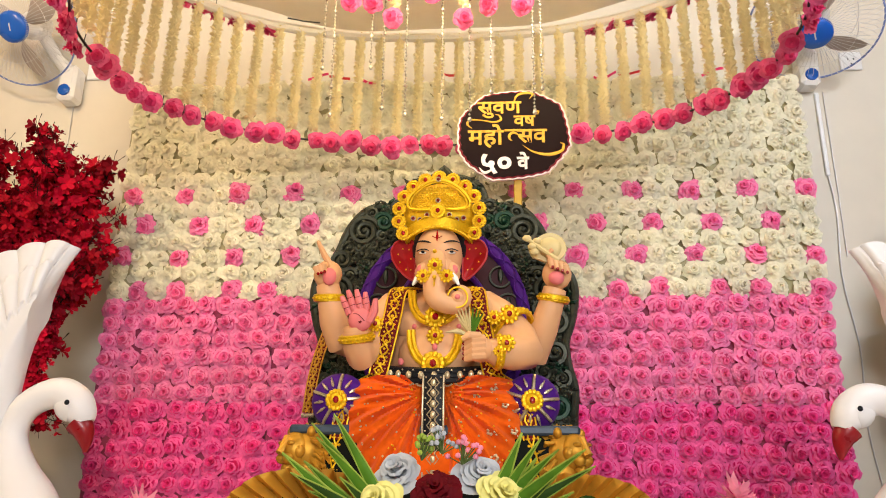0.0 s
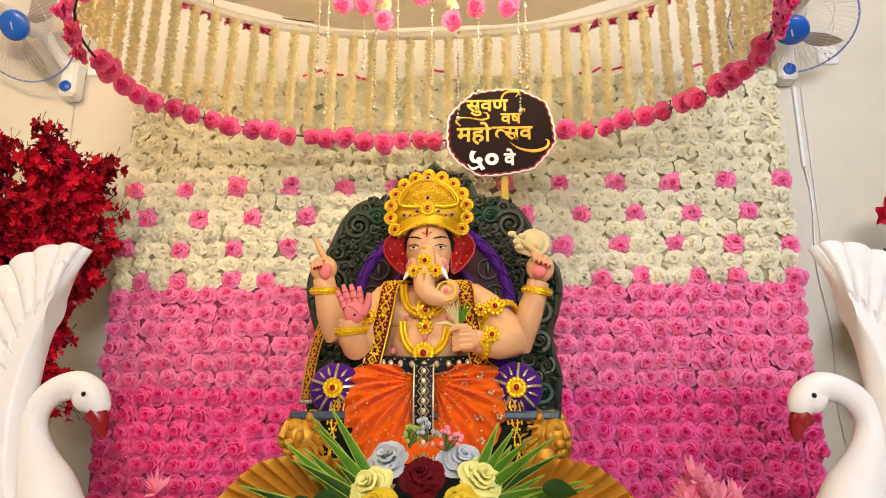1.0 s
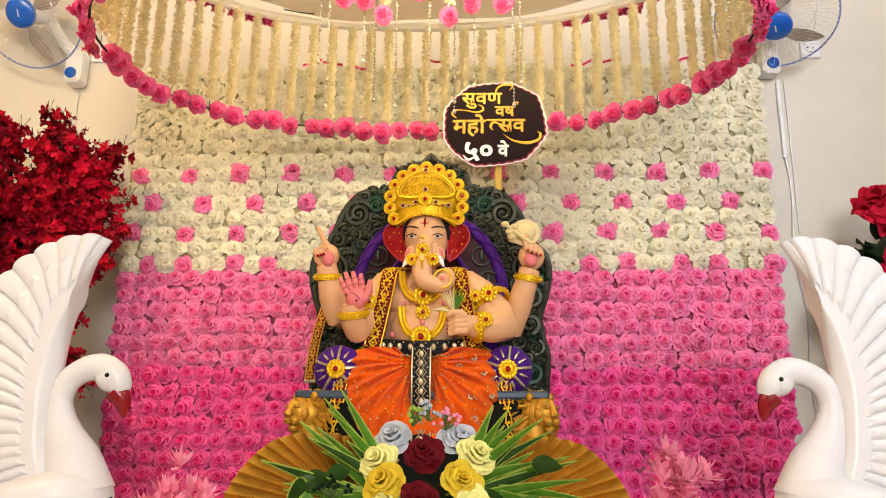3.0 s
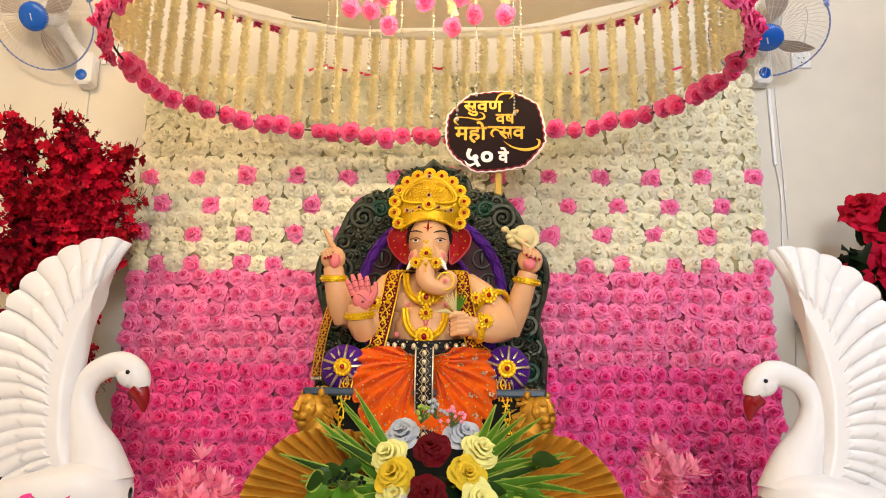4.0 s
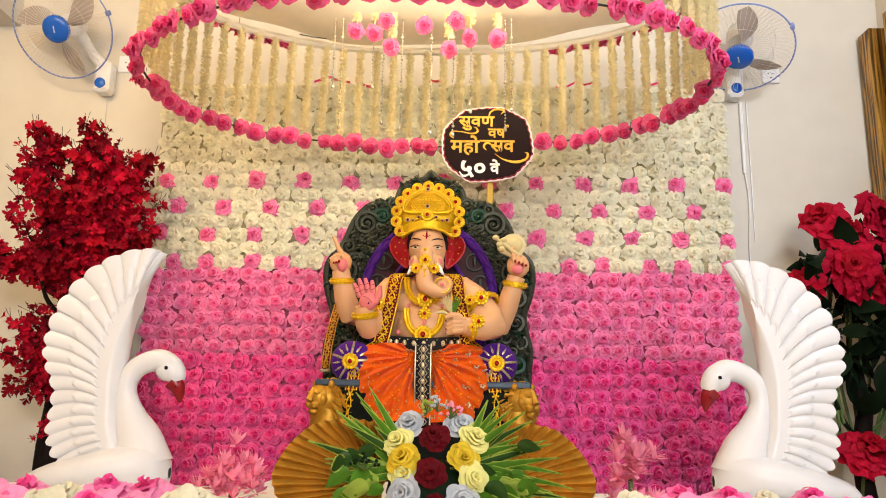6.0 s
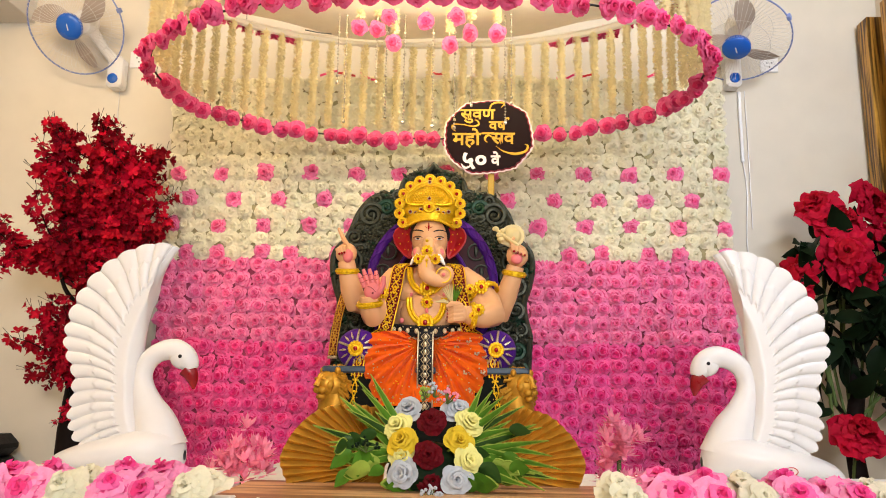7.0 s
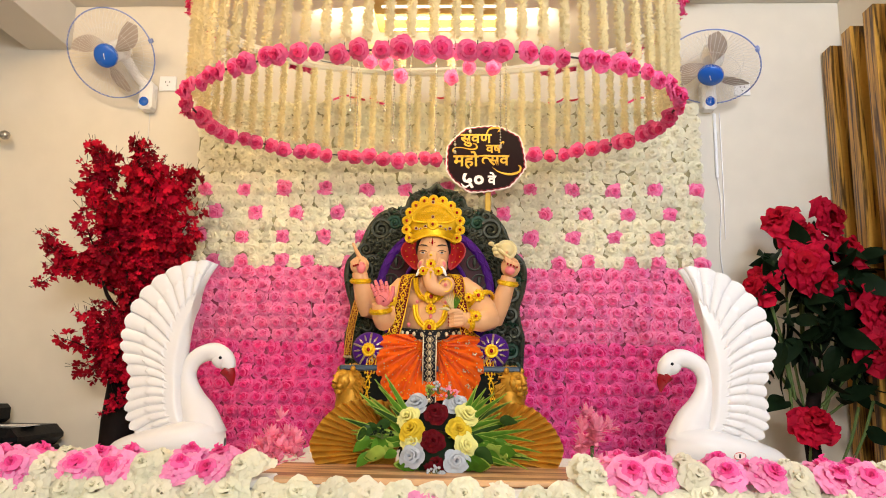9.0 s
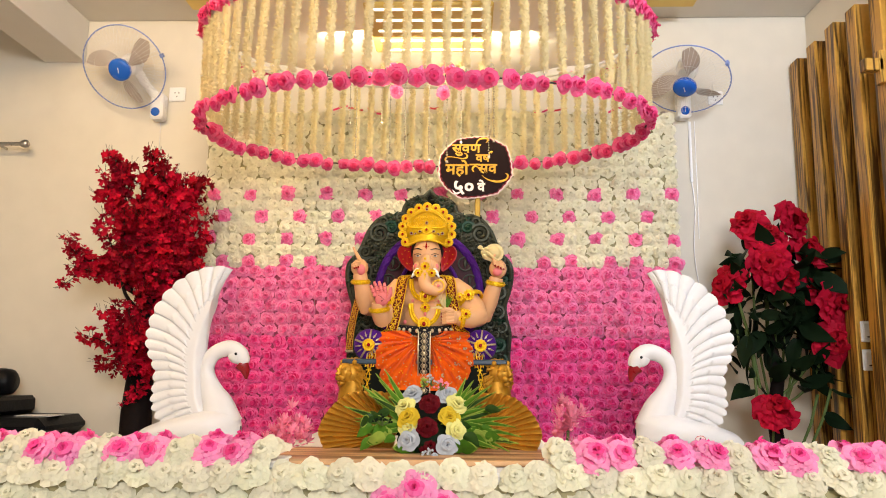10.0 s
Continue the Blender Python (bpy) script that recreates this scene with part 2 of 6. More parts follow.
# ---- mesh tools ----
class Shape:
    """Gathers faces of several forms, each with a material slot, into one mesh."""

    def __init__(self, *mats):
        self.v, self.f, self.m, self.mats = [], [], [], list(mats)

    def add(self, verts, faces, mi=0, xf=None):
        base = len(self.v)
        self.v.extend((xf @ Vector(p))[:] if xf else tuple(p) for p in verts)
        self.f.extend(tuple(base + i for i in f) for f in faces)
        self.m.extend([mi] * len(faces))
        return self

    def grid(self, fn, nu, nv, mi=0, round_u=False, xf=None):
        cols = nu if round_u else nu + 1
        verts = [fn(i / nu, j / nv) for j in range(nv + 1) for i in range(cols)]
        faces = []
        for j in range(nv):
            for i in range(nu):
                a, b = j * cols + i, j * cols + (i + 1) % cols
                faces.append((a, b, b + cols, a + cols))
        return self.add(verts, faces, mi, xf)

    def tube(self, pts, radii, seg=8, mi=0, flat=1.0, xf=None):
        """A round rod along pts; radii one number or one for each point; flat squeezes it across."""
        pts = [Vector(p) for p in pts]
        n = len(pts)
        if not hasattr(radii, "__len__"):
            radii = [radii] * n
        radii = [float(r) for r in radii]
        verts, faces, side = [], [], None
        for k, p in enumerate(pts):
            d = (pts[min(k + 1, n - 1)] - pts[max(k - 1, 0)])
            d = d.normalized() if d.length > 1e-9 else Vector((0, 0, 1))
            if side is None:
                side = d.cross(Vector((0, 1, 0))) if abs(d.y) < 0.9 else d.cross(Vector((1, 0, 0)))
            side = (side - d * side.dot(d)).normalized()
            up = d.cross(side)
            for i in range(seg):
                a = 2 * math.pi * i / seg
                verts.append(p + radii[k] * (side * math.cos(a) + up * (flat * math.sin(a))))
        for k in range(n - 1):
            for i in range(seg):
                a, b = k * seg + i, k * seg + (i + 1) % seg
                faces.append((a, b, b + seg, a + seg))
        faces.append(tuple(range(seg - 1, -1, -1)))
        faces.append(tuple(range((n - 1) * seg, n * seg)))
        return self.add(verts, faces, mi, xf)

    def ball(self, c, r, mi=0, seg=14, rings=9, xf=None):
        if not hasattr(r, "__len__"):
            r = (r, r, r)
        verts, faces = [(c[0], c[1], c[2] - r[2])], []
        for j in range(1, rings):
            b = -math.pi / 2 + math.pi * j / rings
            for i in range(seg):
                a = 2 * math.pi * i / seg
                verts.append((c[0] + r[0] * math.cos(b) * math.cos(a), c[1] + r[1] * math.cos(b) * math.sin(a), c[2] + r[2] * math.sin(b)))
        verts.append((c[0], c[1], c[2] + r[2]))
        top = len(verts) - 1
        for i in range(seg):
            faces.append((0, 1 + (i + 1) % seg, 1 + i))
            faces.append((top, 1 + (rings - 2) * seg + i, 1 + (rings - 2) * seg + (i + 1) % seg))
        for j in range(rings - 2):
            for i in range(seg):
                a, b = 1 + j * seg + i, 1 + j * seg + (i + 1) % seg
                faces.append((a, b, b + seg, a + seg))
        return self.add(verts, faces, mi, xf)

    def box(self, lo, hi, mi=0, edge=0.004, xf=None):
        """A block with chamfered edges."""
        c = [(lo[k] + hi[k]) / 2 for k in range(3)]
        h = [(hi[k] - lo[k]) / 2 for k in range(3)]
        e = min(edge, *[x * 0.8 for x in h])
        verts, index = [], {}
        for sx in (-1, 1):
            for sy in (-1, 1):
                for sz in (-1, 1):
                    s = (sx, sy, sz)
                    for k in range(3):
                        index[s, k] = len(verts)
                        verts.append(tuple(c[j] + s[j] * (h[j] if j == k else h[j] - e) for j in range(3)))
        faces = []
        for k in range(3):
            a, b = (k + 1) % 3, (k + 2) % 3
            for sg in (-1, 1):
                ring = []
                for sa, sb in ((-1, -1), (1, -1), (1, 1), (-1, 1)):
                    s = [0, 0, 0]
                    s[k], s[a], s[b] = sg, sa, sb
                    ring.append(index[tuple(s), k])
                faces.append(tuple(ring if sg > 0 else ring[::-1]))
            for sa in (-1, 1):
                for sb in (-1, 1):
                    s0, s1 = [0, 0, 0], [0, 0, 0]
                    s0[k], s0[a], s0[b] = -1, sa, sb
                    s1[k], s1[a], s1[b] = 1, sa, sb
                    q = (index[tuple(s0), a], index[tuple(s1), a], index[tuple(s1), b], index[tuple(s0), b])
                    faces.append(q if sa * sb > 0 else q[::-1])
        for sx in (-1, 1):
            for sy in (-1, 1):
                for sz in (-1, 1):
                    t = tuple(index[(sx, sy, sz), k] for k in range(3))
                    faces.append(t if sx * sy * sz > 0 else t[::-1])
        return self.add(verts, faces, mi, xf)

    def lathe(self, profile, seg=20, mi=0, xf=None):
        """profile: (radius, height) from bottom to top, round the z axis."""
        return self.grid(lambda u, v: (lambda r, z: (r * math.cos(2 * math.pi * u), r * math.sin(2 * math.pi * u), z))(*profile[round(v * (len(profile) - 1))]),
                         seg, len(profile) - 1, mi, True, xf)

    def slab(self, outline, depth, mi=0, side=None, xf=None):
        """A flat outline in x, z, given thickness along y (front at y = 0)."""
        n = len(outline)
        cx, cz = sum(p[0] for p in outline) / n, sum(p[1] for p in outline) / n
        verts = [(x, 0, z) for x, z in outline] + [(x, depth, z) for x, z in outline] + [(cx, 0, cz), (cx, depth, cz)]
        fan = [(i, (i + 1) % n, 2 * n) for i in range(n)] + [(n + (i + 1) % n, n + i, 2 * n + 1) for i in range(n)]
        self.add(verts, fan, mi, xf)
        return self.add(verts[:2 * n], [(i, n + i, n + (i + 1) % n, (i + 1) % n) for i in range(n)], mi if side is None else side, xf)

    def mesh(self, name, smooth=True):
        me = bpy.data.meshes.new(name)
        me.from_pydata([tuple(p) for p in self.v], [], self.f)
        for m in self.mats:
            me.materials.append(m)
        me.polygons.foreach_set("material_index", self.m)
        me.polygons.foreach_set("use_smooth", [smooth] * len(self.f))
        me.update()
        if smooth:
            me.set_sharp_from_angle(angle=radians(42))
        return me


def smooth_path(pts, n=6):
    """A round curve through control points of any dimension."""
    out = []
    pts = [np.array(p, float) for p in pts]
    for k in range(len(pts) - 1):
        p0, p1, p2, p3 = pts[max(k - 1, 0)], pts[k], pts[k + 1], pts[min(k + 2, len(pts) - 1)]
        for j in range(n):
            f = j / n
            out.append(0.5 * (2 * p1 + (p2 - p0) * f + (2 * p0 - 5 * p1 + 4 * p2 - p3) * f * f + (3 * p1 - p0 - 3 * p2 + p3) * f ** 3))
    out.append(pts[-1])
    return out


def thing(name, data, label, category, group="", kind="", at=None):
    ob = new(name, data.mesh(name) if isinstance(data, Shape) else data)
    if at is not None:
        ob.matrix_world = at
    return tagged(ob, label, category, group, kind)


def part(name, data, parent, label="", at=None):
    ob = new(name, data.mesh(name) if isinstance(data, Shape) else data)
    ob.parent = parent
    if at is not None:
        ob.matrix_basis = at
    return tagged(ob, label)


def petal(sh, ang, width, reach, rise, curl, cup, nu, nv, mi, rng, ruffle=0.0, bowl=0.0, rim=None):
    """One petal that grows from the flower's axis (z), bows up like a bowl and rolls its lip back."""
    wob, lift, ph = rng.uniform(-1, 1), rng.uniform(0.88, 1.12), rng.uniform(0, 6)

    def fn(u, v):
        s = 2 * u - 1
        tip = 1 - 0.20 * s * s + ruffle * 0.22 * math.sin(3.4 * s + ph)
        a = ang + s * width * (0.40 + 0.60 * v) * 0.5
        r = reach * ((1 - bowl) * (0.36 * v + 0.64 * v ** 2.3) + bowl * v ** 0.62) * (1 + (tip - 1) * v)
        flare = math.sin(min(v / 0.80, 1) * math.pi / 2) - curl / rise * max(v - 0.62, 0) ** 2 / 0.145
        z = lift * rise * ((1 - bowl) * flare + bowl * (v ** 1.25 * 1.15 - 0.4 * v ** 6)) + cup * wob * s * v * v
        z += ruffle * reach * 0.34 * v ** 3 * math.sin(5.5 * s + ph * 2)
        return (r * math.cos(a), r * math.sin(a), z)

    if rim is None:
        sh.grid(fn, nu, nv, mi)
    else:
        sh.grid(lambda u, v: fn(u, 0.80 * v), nu, nv, mi)
        sh.grid(lambda u, v: fn(u, 0.80 + 0.20 * v), nu, 2, rim)


def folds(sh, R, n, mi, rng, low=0.40, high=0.86, reach=0.30):
    """Small upright petals, bent and crowded, that fill a flower's middle."""
    for i in range(n):
        a, d = rng.uniform(0, 6.3), R * reach * math.sqrt(rng.uniform(0.02, 1))
        c = Vector((d * math.cos(a), d * math.sin(a), 0))
        turn, half, bend, lean = a + math.pi / 2 + rng.uniform(-0.5, 0.5), R * rng.uniform(0.15, 0.28), R * rng.uniform(0.05, 0.14), R * rng.uniform(0.12, 0.30)
        top = R * (high - 0.25 * d / (R * reach)) * rng.uniform(0.85, 1.1)
        along, out = Vector((math.cos(turn), math.sin(turn), 0)), Vector((math.cos(a), math.sin(a), 0))
        sh.grid(lambda u, v: c + along * (half * (2 * u - 1) * (0.6 + 0.4 * v)) - out * (bend * (2 * u - 1) ** 2) + out * (lean * v * v)
                + Vector((0, 0, R * low + (top - R * low) * v * (1 - 0.16 * (2 * u - 1) ** 2))), 4, 2, mi)


def rose(name, mat, size=1.0, seed=1, ruffle=0.12, layers=4, open_=1.0, nu=3, nv=4, heart=None, bowl=0.5, rim=None, spec=None, inner=1, crowd=0):
    """A fabric rose of the given diameter in metres, facing +z, its back at z = 0; crowd: bent petals in its middle."""
    rng = random.Random(seed)
    sh = Shape(mat, heart or mat, rim or mat)
    R = size / 2
    spec = list(spec) if spec else [(1.0, 5, 0.26, 0.10), (0.84, 5, 0.42, 0.13), (0.66, 5, 0.56, 0.13), (0.49, 4, 0.68, 0.10), (0.33, 3, 0.76, 0.05), (0.18, 2, 0.80, 0.0)]
    if layers > 4 and len(spec) > 5:
        spec.insert(1, (0.92, 6, 0.34, 0.14))
    turn = rng.uniform(0, 6)
    mid = Vector((rng.uniform(-0.12, 0.12) * R, rng.uniform(-0.12, 0.12) * R, 0))
    for k, (reach, n, rise, curl) in enumerate(spec):
        for i in range(n):
            first = len(sh.v)
            petal(sh, turn + 2 * math.pi * (i + rng.uniform(-0.22, 0.22)) / n, 2 * math.pi / n * rng.uniform(1.1, 1.5), R * reach * rng.uniform(0.86, 1.10), R * rise * open_ * rng.uniform(0.88, 1.12),
                  R * curl * rng.uniform(0.5, 1.6), R * 0.14, nu if k < 3 else max(nu - 1, 2), nv if k < 4 else 3, 0 if k < len(spec) - inner else 1, rng, ruffle, bowl * (1 - 0.5 * k / 5), 2 if rim and k < 4 else None)
            sh.v[first:] = [(p[0] + mid.x * (1 - reach), p[1] + mid.y * (1 - reach), p[2]) for p in sh.v[first:]]
        turn += 0.8
    if crowd:
        first = len(sh.v)
        folds(sh, R, crowd, 0, rng)
        sh.v[first:] = [(p[0] + mid.x, p[1] + mid.y, p[2]) for p in sh.v[first:]]
    return sh.mesh(name)


def scatter_turn(rng, lean=12):
    return pose(0, 0, 0, rng.uniform(-lean, lean), rng.uniform(-lean, lean), rng.uniform(0, 360))


FACE = pose(0, 0, 0, 90, 0, 0)  # turns a flower's +z to face -y


# ---- the room ----
XL, XR, YB, YF, ZC = -3.6, 2.15, 2.97, -4.0, 3.385


def block(name, lo, hi, mat, label, category, edge=0.003):
    return thing(name, Shape(mat).box(lo, hi, 0, edge), label, category, kind="structure")


block("floor", (XL - 0.2, YF - 0.2, -0.1), (XR + 0.2, YB + 0.2, 0), FLOOR, "beige tiled floor of the hall", "floor")
block("wall_north", (XL - 0.2, YB, 0), (XR + 0.2, YB + 0.2, ZC), WALL, "plain cream painted back wall", "wall")
block("wall_east", (XR, YF, 0), (XR + 0.2, YB - 0.002, ZC), WALL, "plain cream painted side wall", "wall")
block("wall_west", (XL - 0.2, YF, 0), (XL, YB - 0.002, ZC), WALL, "plain cream painted side wall", "wall")
block("wall_south", (XL - 0.2, YF - 0.2, 0), (XR + 0.2, YF - 0.002, ZC), WALL, "plain cream painted rear wall", "wall")
block("ceiling", (XL - 0.2, YF - 0.2, ZC + 0.002), (XR + 0.2, YB + 0.2, ZC + 0.15), CEIL, "off-white painted ceiling", "ceiling")
block("ceiling_beam", (-2.56, YF + 0.01, 3.11), (-2.30, YB - 0.003, ZC), CEIL, "off-white painted ceiling beam", "beam")


def flower_wall():
    """Panels of fabric roses, ivory with scattered pink above, two pinks below."""
    rng = random.Random(4)
    kinds = {"ivory": [rose("ivory_rose", WHITE_PETAL, 0.095, 10 + i, 0.26, 4, 1.05, 6, 5, None, 0.42, None, None, 0, 3) for i in range(12)]}
    for k, m, rim, deep in (("pink", PINK, PINK_RIM, PINK_HEART), ("hot", HOT, HOT_RIM, HOT_HEART)):
        kinds[k] = [rose(k + "_rose", m, 0.097, 10 + i, 0.30, 4, 1.1, 5, 4, deep, 0.50, rim, None, 3, 3) for i in range(12)]
    px, pz, x0, z0 = 0.0739, 0.0655, -1.41, 0.855
    cols, rows = 37, 29
    frame_bars = Shape(STEEL)
    for x in (-1.40, -0.75, -0.08, 0.58, 1.24):
        frame_bars.tube([(x, 2.86, 0.0), (x, 2.86, 2.74)], 0.016, 8)
    for z in (0.9, 1.8, 2.70):
        frame_bars.tube([(-1.40, 2.86, z), (1.24, 2.86, z)], 0.014, 8)
    stand = thing("flower_wall", frame_bars, "backdrop of ivory, pink and deep pink fabric roses", "flower backdrop")
    bands = [(0, 9, "hot"), (9, 15, "pink"), (15, 22, "ivory"), (22, 29, "ivory")]
    for r0, r1, kind in bands:
        for c0, c1 in ((0, 9), (9, 18), (18, 27), (27, 37)):
            lo = (x0 + (c0 - 0.5) * px + 0.002, 0.0, z0 + (r0 - 0.5) * pz + 0.002)
            hi = (x0 + (c1 - 0.5) * px - 0.002, 0.0, z0 + (r1 - 0.5) * pz - 0.002)
            back = Shape(BACKING if kind == "ivory" else BACKING_PINK).box((lo[0], 2.826, lo[2]), (hi[0], 2.838, hi[2]), 0, 0.003)
            word = {"hot": "deep pink", "pink": "rose pink", "ivory": "ivory and pink" if r0 < 20 else "ivory"}[kind]
            panel = part("flower_panel", back, stand, "panel of %s fabric roses in close rows" % word)
            for r in range(r0, r1):
                for c in range(c0, c1):
                    k = kind
                    if kind == "ivory":
                        if r == 15 and c % 5 in (1, 3):
                            k = "pink"
                        if r == 17 and c % 3 == 0 or r == 19 and c % 3 == 1 or r == 21 and c % 3 == 0:
                            k = "pink"
                    shift = 0.5 * px * ((r % 2) * 0.35)
                    at = Matrix.Translation((x0 + c * px + shift + rng.uniform(-0.007, 0.007), 2.826, z0 + r * pz + rng.uniform(-0.006, 0.006)))
                    size = rng.uniform(0.88, 1.1)
                    part("rose", rng.choice(kinds[k]), panel, at=at @ FACE @ scatter_turn(rng, 17) @ Matrix.Diagonal((size, size, size * rng.uniform(0.9, 1.2), 1)))


flower_wall()


# ---- the stage table with its borders ----
TOP = 0.935


def stage():
    sh = Shape(TABLE_CLOTH)
    sh.box((-3.1, 0.80, 0.0), (2.05, 1.795, TOP), 0, 0.01)
    t = thing("stage_table", sh, "long stage table covered with white cloth", "table")
    return t


stage()


def plank_top():
    sh = Shape(PLANK)
    sh.box((-0.52, 0.93, TOP + 0.002), (0.42, 1.30, TOP + 0.020), 0, 0.003)
    thing("plank", sh, "light brown wooden plank lying on the stage table", "plank")


plank_top()


def borders():
    rng = random.Random(8)
    cream = [rose("cream_rose", CREAM, 0.108, 40 + i, 0.28, 5, nu=6, nv=5, bowl=0.2, inner=0, crowd=4) for i in range(6)]
    pink = [rose("pink_rose", BORDER_PINK, 0.116, 50 + i, 0.30, 5, 1.1, 7, 5, BORDER_HEART, 0.22, BORDER_RIM, inner=2, crowd=4) for i in range(6)]
    for x0, n, phase in ((-0.50, 29, 1), (0.37, 19, 0)):
        sign = -1 if x0 < 0 else 1
        ends = sorted((x0, x0 + sign * (n - 1) * 0.0855))
        base = Shape(TABLE_CLOTH).box((ends[0] - 0.04, 0.83, TOP + 0.002), (ends[1] + 0.04, 0.98, TOP + 0.024), 0, 0.004)
        b = thing("flower_border", base, "table edging of pink and ivory fabric roses", "flower border", "table edge flower borders")
        for i in range(n):
            for row in range(2):
                white = i % 3 == 0
                x = x0 + sign * i * 0.0855 + rng.uniform(-0.008, 0.008)
                at = Matrix.Translation((x, 0.815 + row * 0.085, TOP + 0.042 + row * 0.010 + rng.uniform(-0.006, 0.006)))
                size = rng.uniform(0.92, 1.08)
                part("rose", rng.choice(cream if white else pink), b, at=at @ pose(0, 0, 0, 48 - 22 * row, rng.uniform(-12, 12), 0) @ scatter_turn(rng, 8) @ Matrix.Scale(size, 4))
    skirt = thing("flower_skirt", Shape(BACKING).box((-3.0, 0.785, 0.45), (2.03, 0.797, TOP - 0.03), 0, 0.003),
                  "table front covered with rows of cream fabric roses", "flower skirt")
    for r in range(4):
        for i in range(60):
            x = -2.95 + i * 0.0835 + (r % 2) * 0.035 + rng.uniform(-0.008, 0.008)
            at = Matrix.Translation((x, 0.786, TOP - 0.012 - r * 0.078 + rng.uniform(-0.008, 0.008)))
            part("rose", rng.choice(cream), skirt, at=at @ pose(0, 0, 0, 78 if r else 55, 0, 0) @ scatter_turn(rng, 12) @ Matrix.Scale(rng.uniform(0.92, 1.1), 4))
    for dx, dz in ((0, 0), (-0.075, -0.045), (0.072, -0.05), (-0.01, -0.085), (-0.14, -0.09), (0.13, -0.1)):
        at = Matrix.Translation((-0.05 + dx, 0.755, TOP - 0.045 + dz))
        part("rose", rng.choice(pink), skirt, "candy pink fabric rose" if dx == 0 else "", at=at @ pose(0, 0, 0, 70, 0, 0) @ scatter_turn(rng, 10) @ Matrix.Scale(1.05, 4))


borders()


# ---- the hanging flower ring ----
def hoop_point(c, a, b, z, t, n=2.25):
    cs, sn = math.cos(t), math.sin(t)
    return Vector((c[0] + a * math.copysign(abs(cs) ** (2 / n), cs), c[1] + b * math.copysign(abs(sn) ** (2 / n), sn), z))


def even_points(fn, n, steps=2000):
    pts = [fn(2 * math.pi * k / steps) for k in range(steps + 1)]
    run = [0.0]
    for p, q in zip(pts, pts[1:]):
        run.append(run[-1] + (q - p).length)
    out, k = [], 0
    for i in range(n):
        want = run[-1] * i / n
        while run[k + 1] < want:
            k += 1
        out.append(pts[k])
    return out


def garland(name, length, seed):
    """A string threaded with thin spiky petals, hanging from z = 0."""
    rng = random.Random(seed)
    sh = Shape(GARLAND, DARK_WIRE)
    sh.tube([(0, 0, 0), (0, 0, -length)], 0.0022, 5, 0)
    z = -0.004
    while z > -length + 0.01:
        n = 11
        t0 = rng.uniform(0, 6)
        for i in range(n):
            a = t0 + 2 * math.pi * i / n + rng.uniform(-0.25, 0.25)
            r = rng.uniform(0.017, 0.027)
            w = 0.42
            zz = z + rng.uniform(-0.004, 0.004)
            tipz = zz + rng.uniform(-0.006, 0.010)
            sh.add([(0.002 * math.cos(a), 0.002 * math.sin(a), zz), (0.6 * r * math.cos(a - w), 0.6 * r * math.sin(a - w), zz + 0.006),
                    (r * math.cos(a), r * math.sin(a), tipz), (0.6 * r * math.cos(a + w), 0.6 * r * math.sin(a + w), zz + 0.001)], [(0, 1, 2), (0, 2, 3)], 0)
        z -= rng.uniform(0.0065, 0.0095)
    sh.tube([(0, 0, -length), (0.002, 0, -length - 0.022), (-0.001, 0, -length - 0.045)], 0.0016, 4, 1)
    return sh.mesh(name)


UP = dict(c=(-0.11, 2.02), a=1.05, b=0.63, z=2.825)
LOW = dict(c=(-0.11, 1.96), a=1.02, b=0.66, z=2.345)


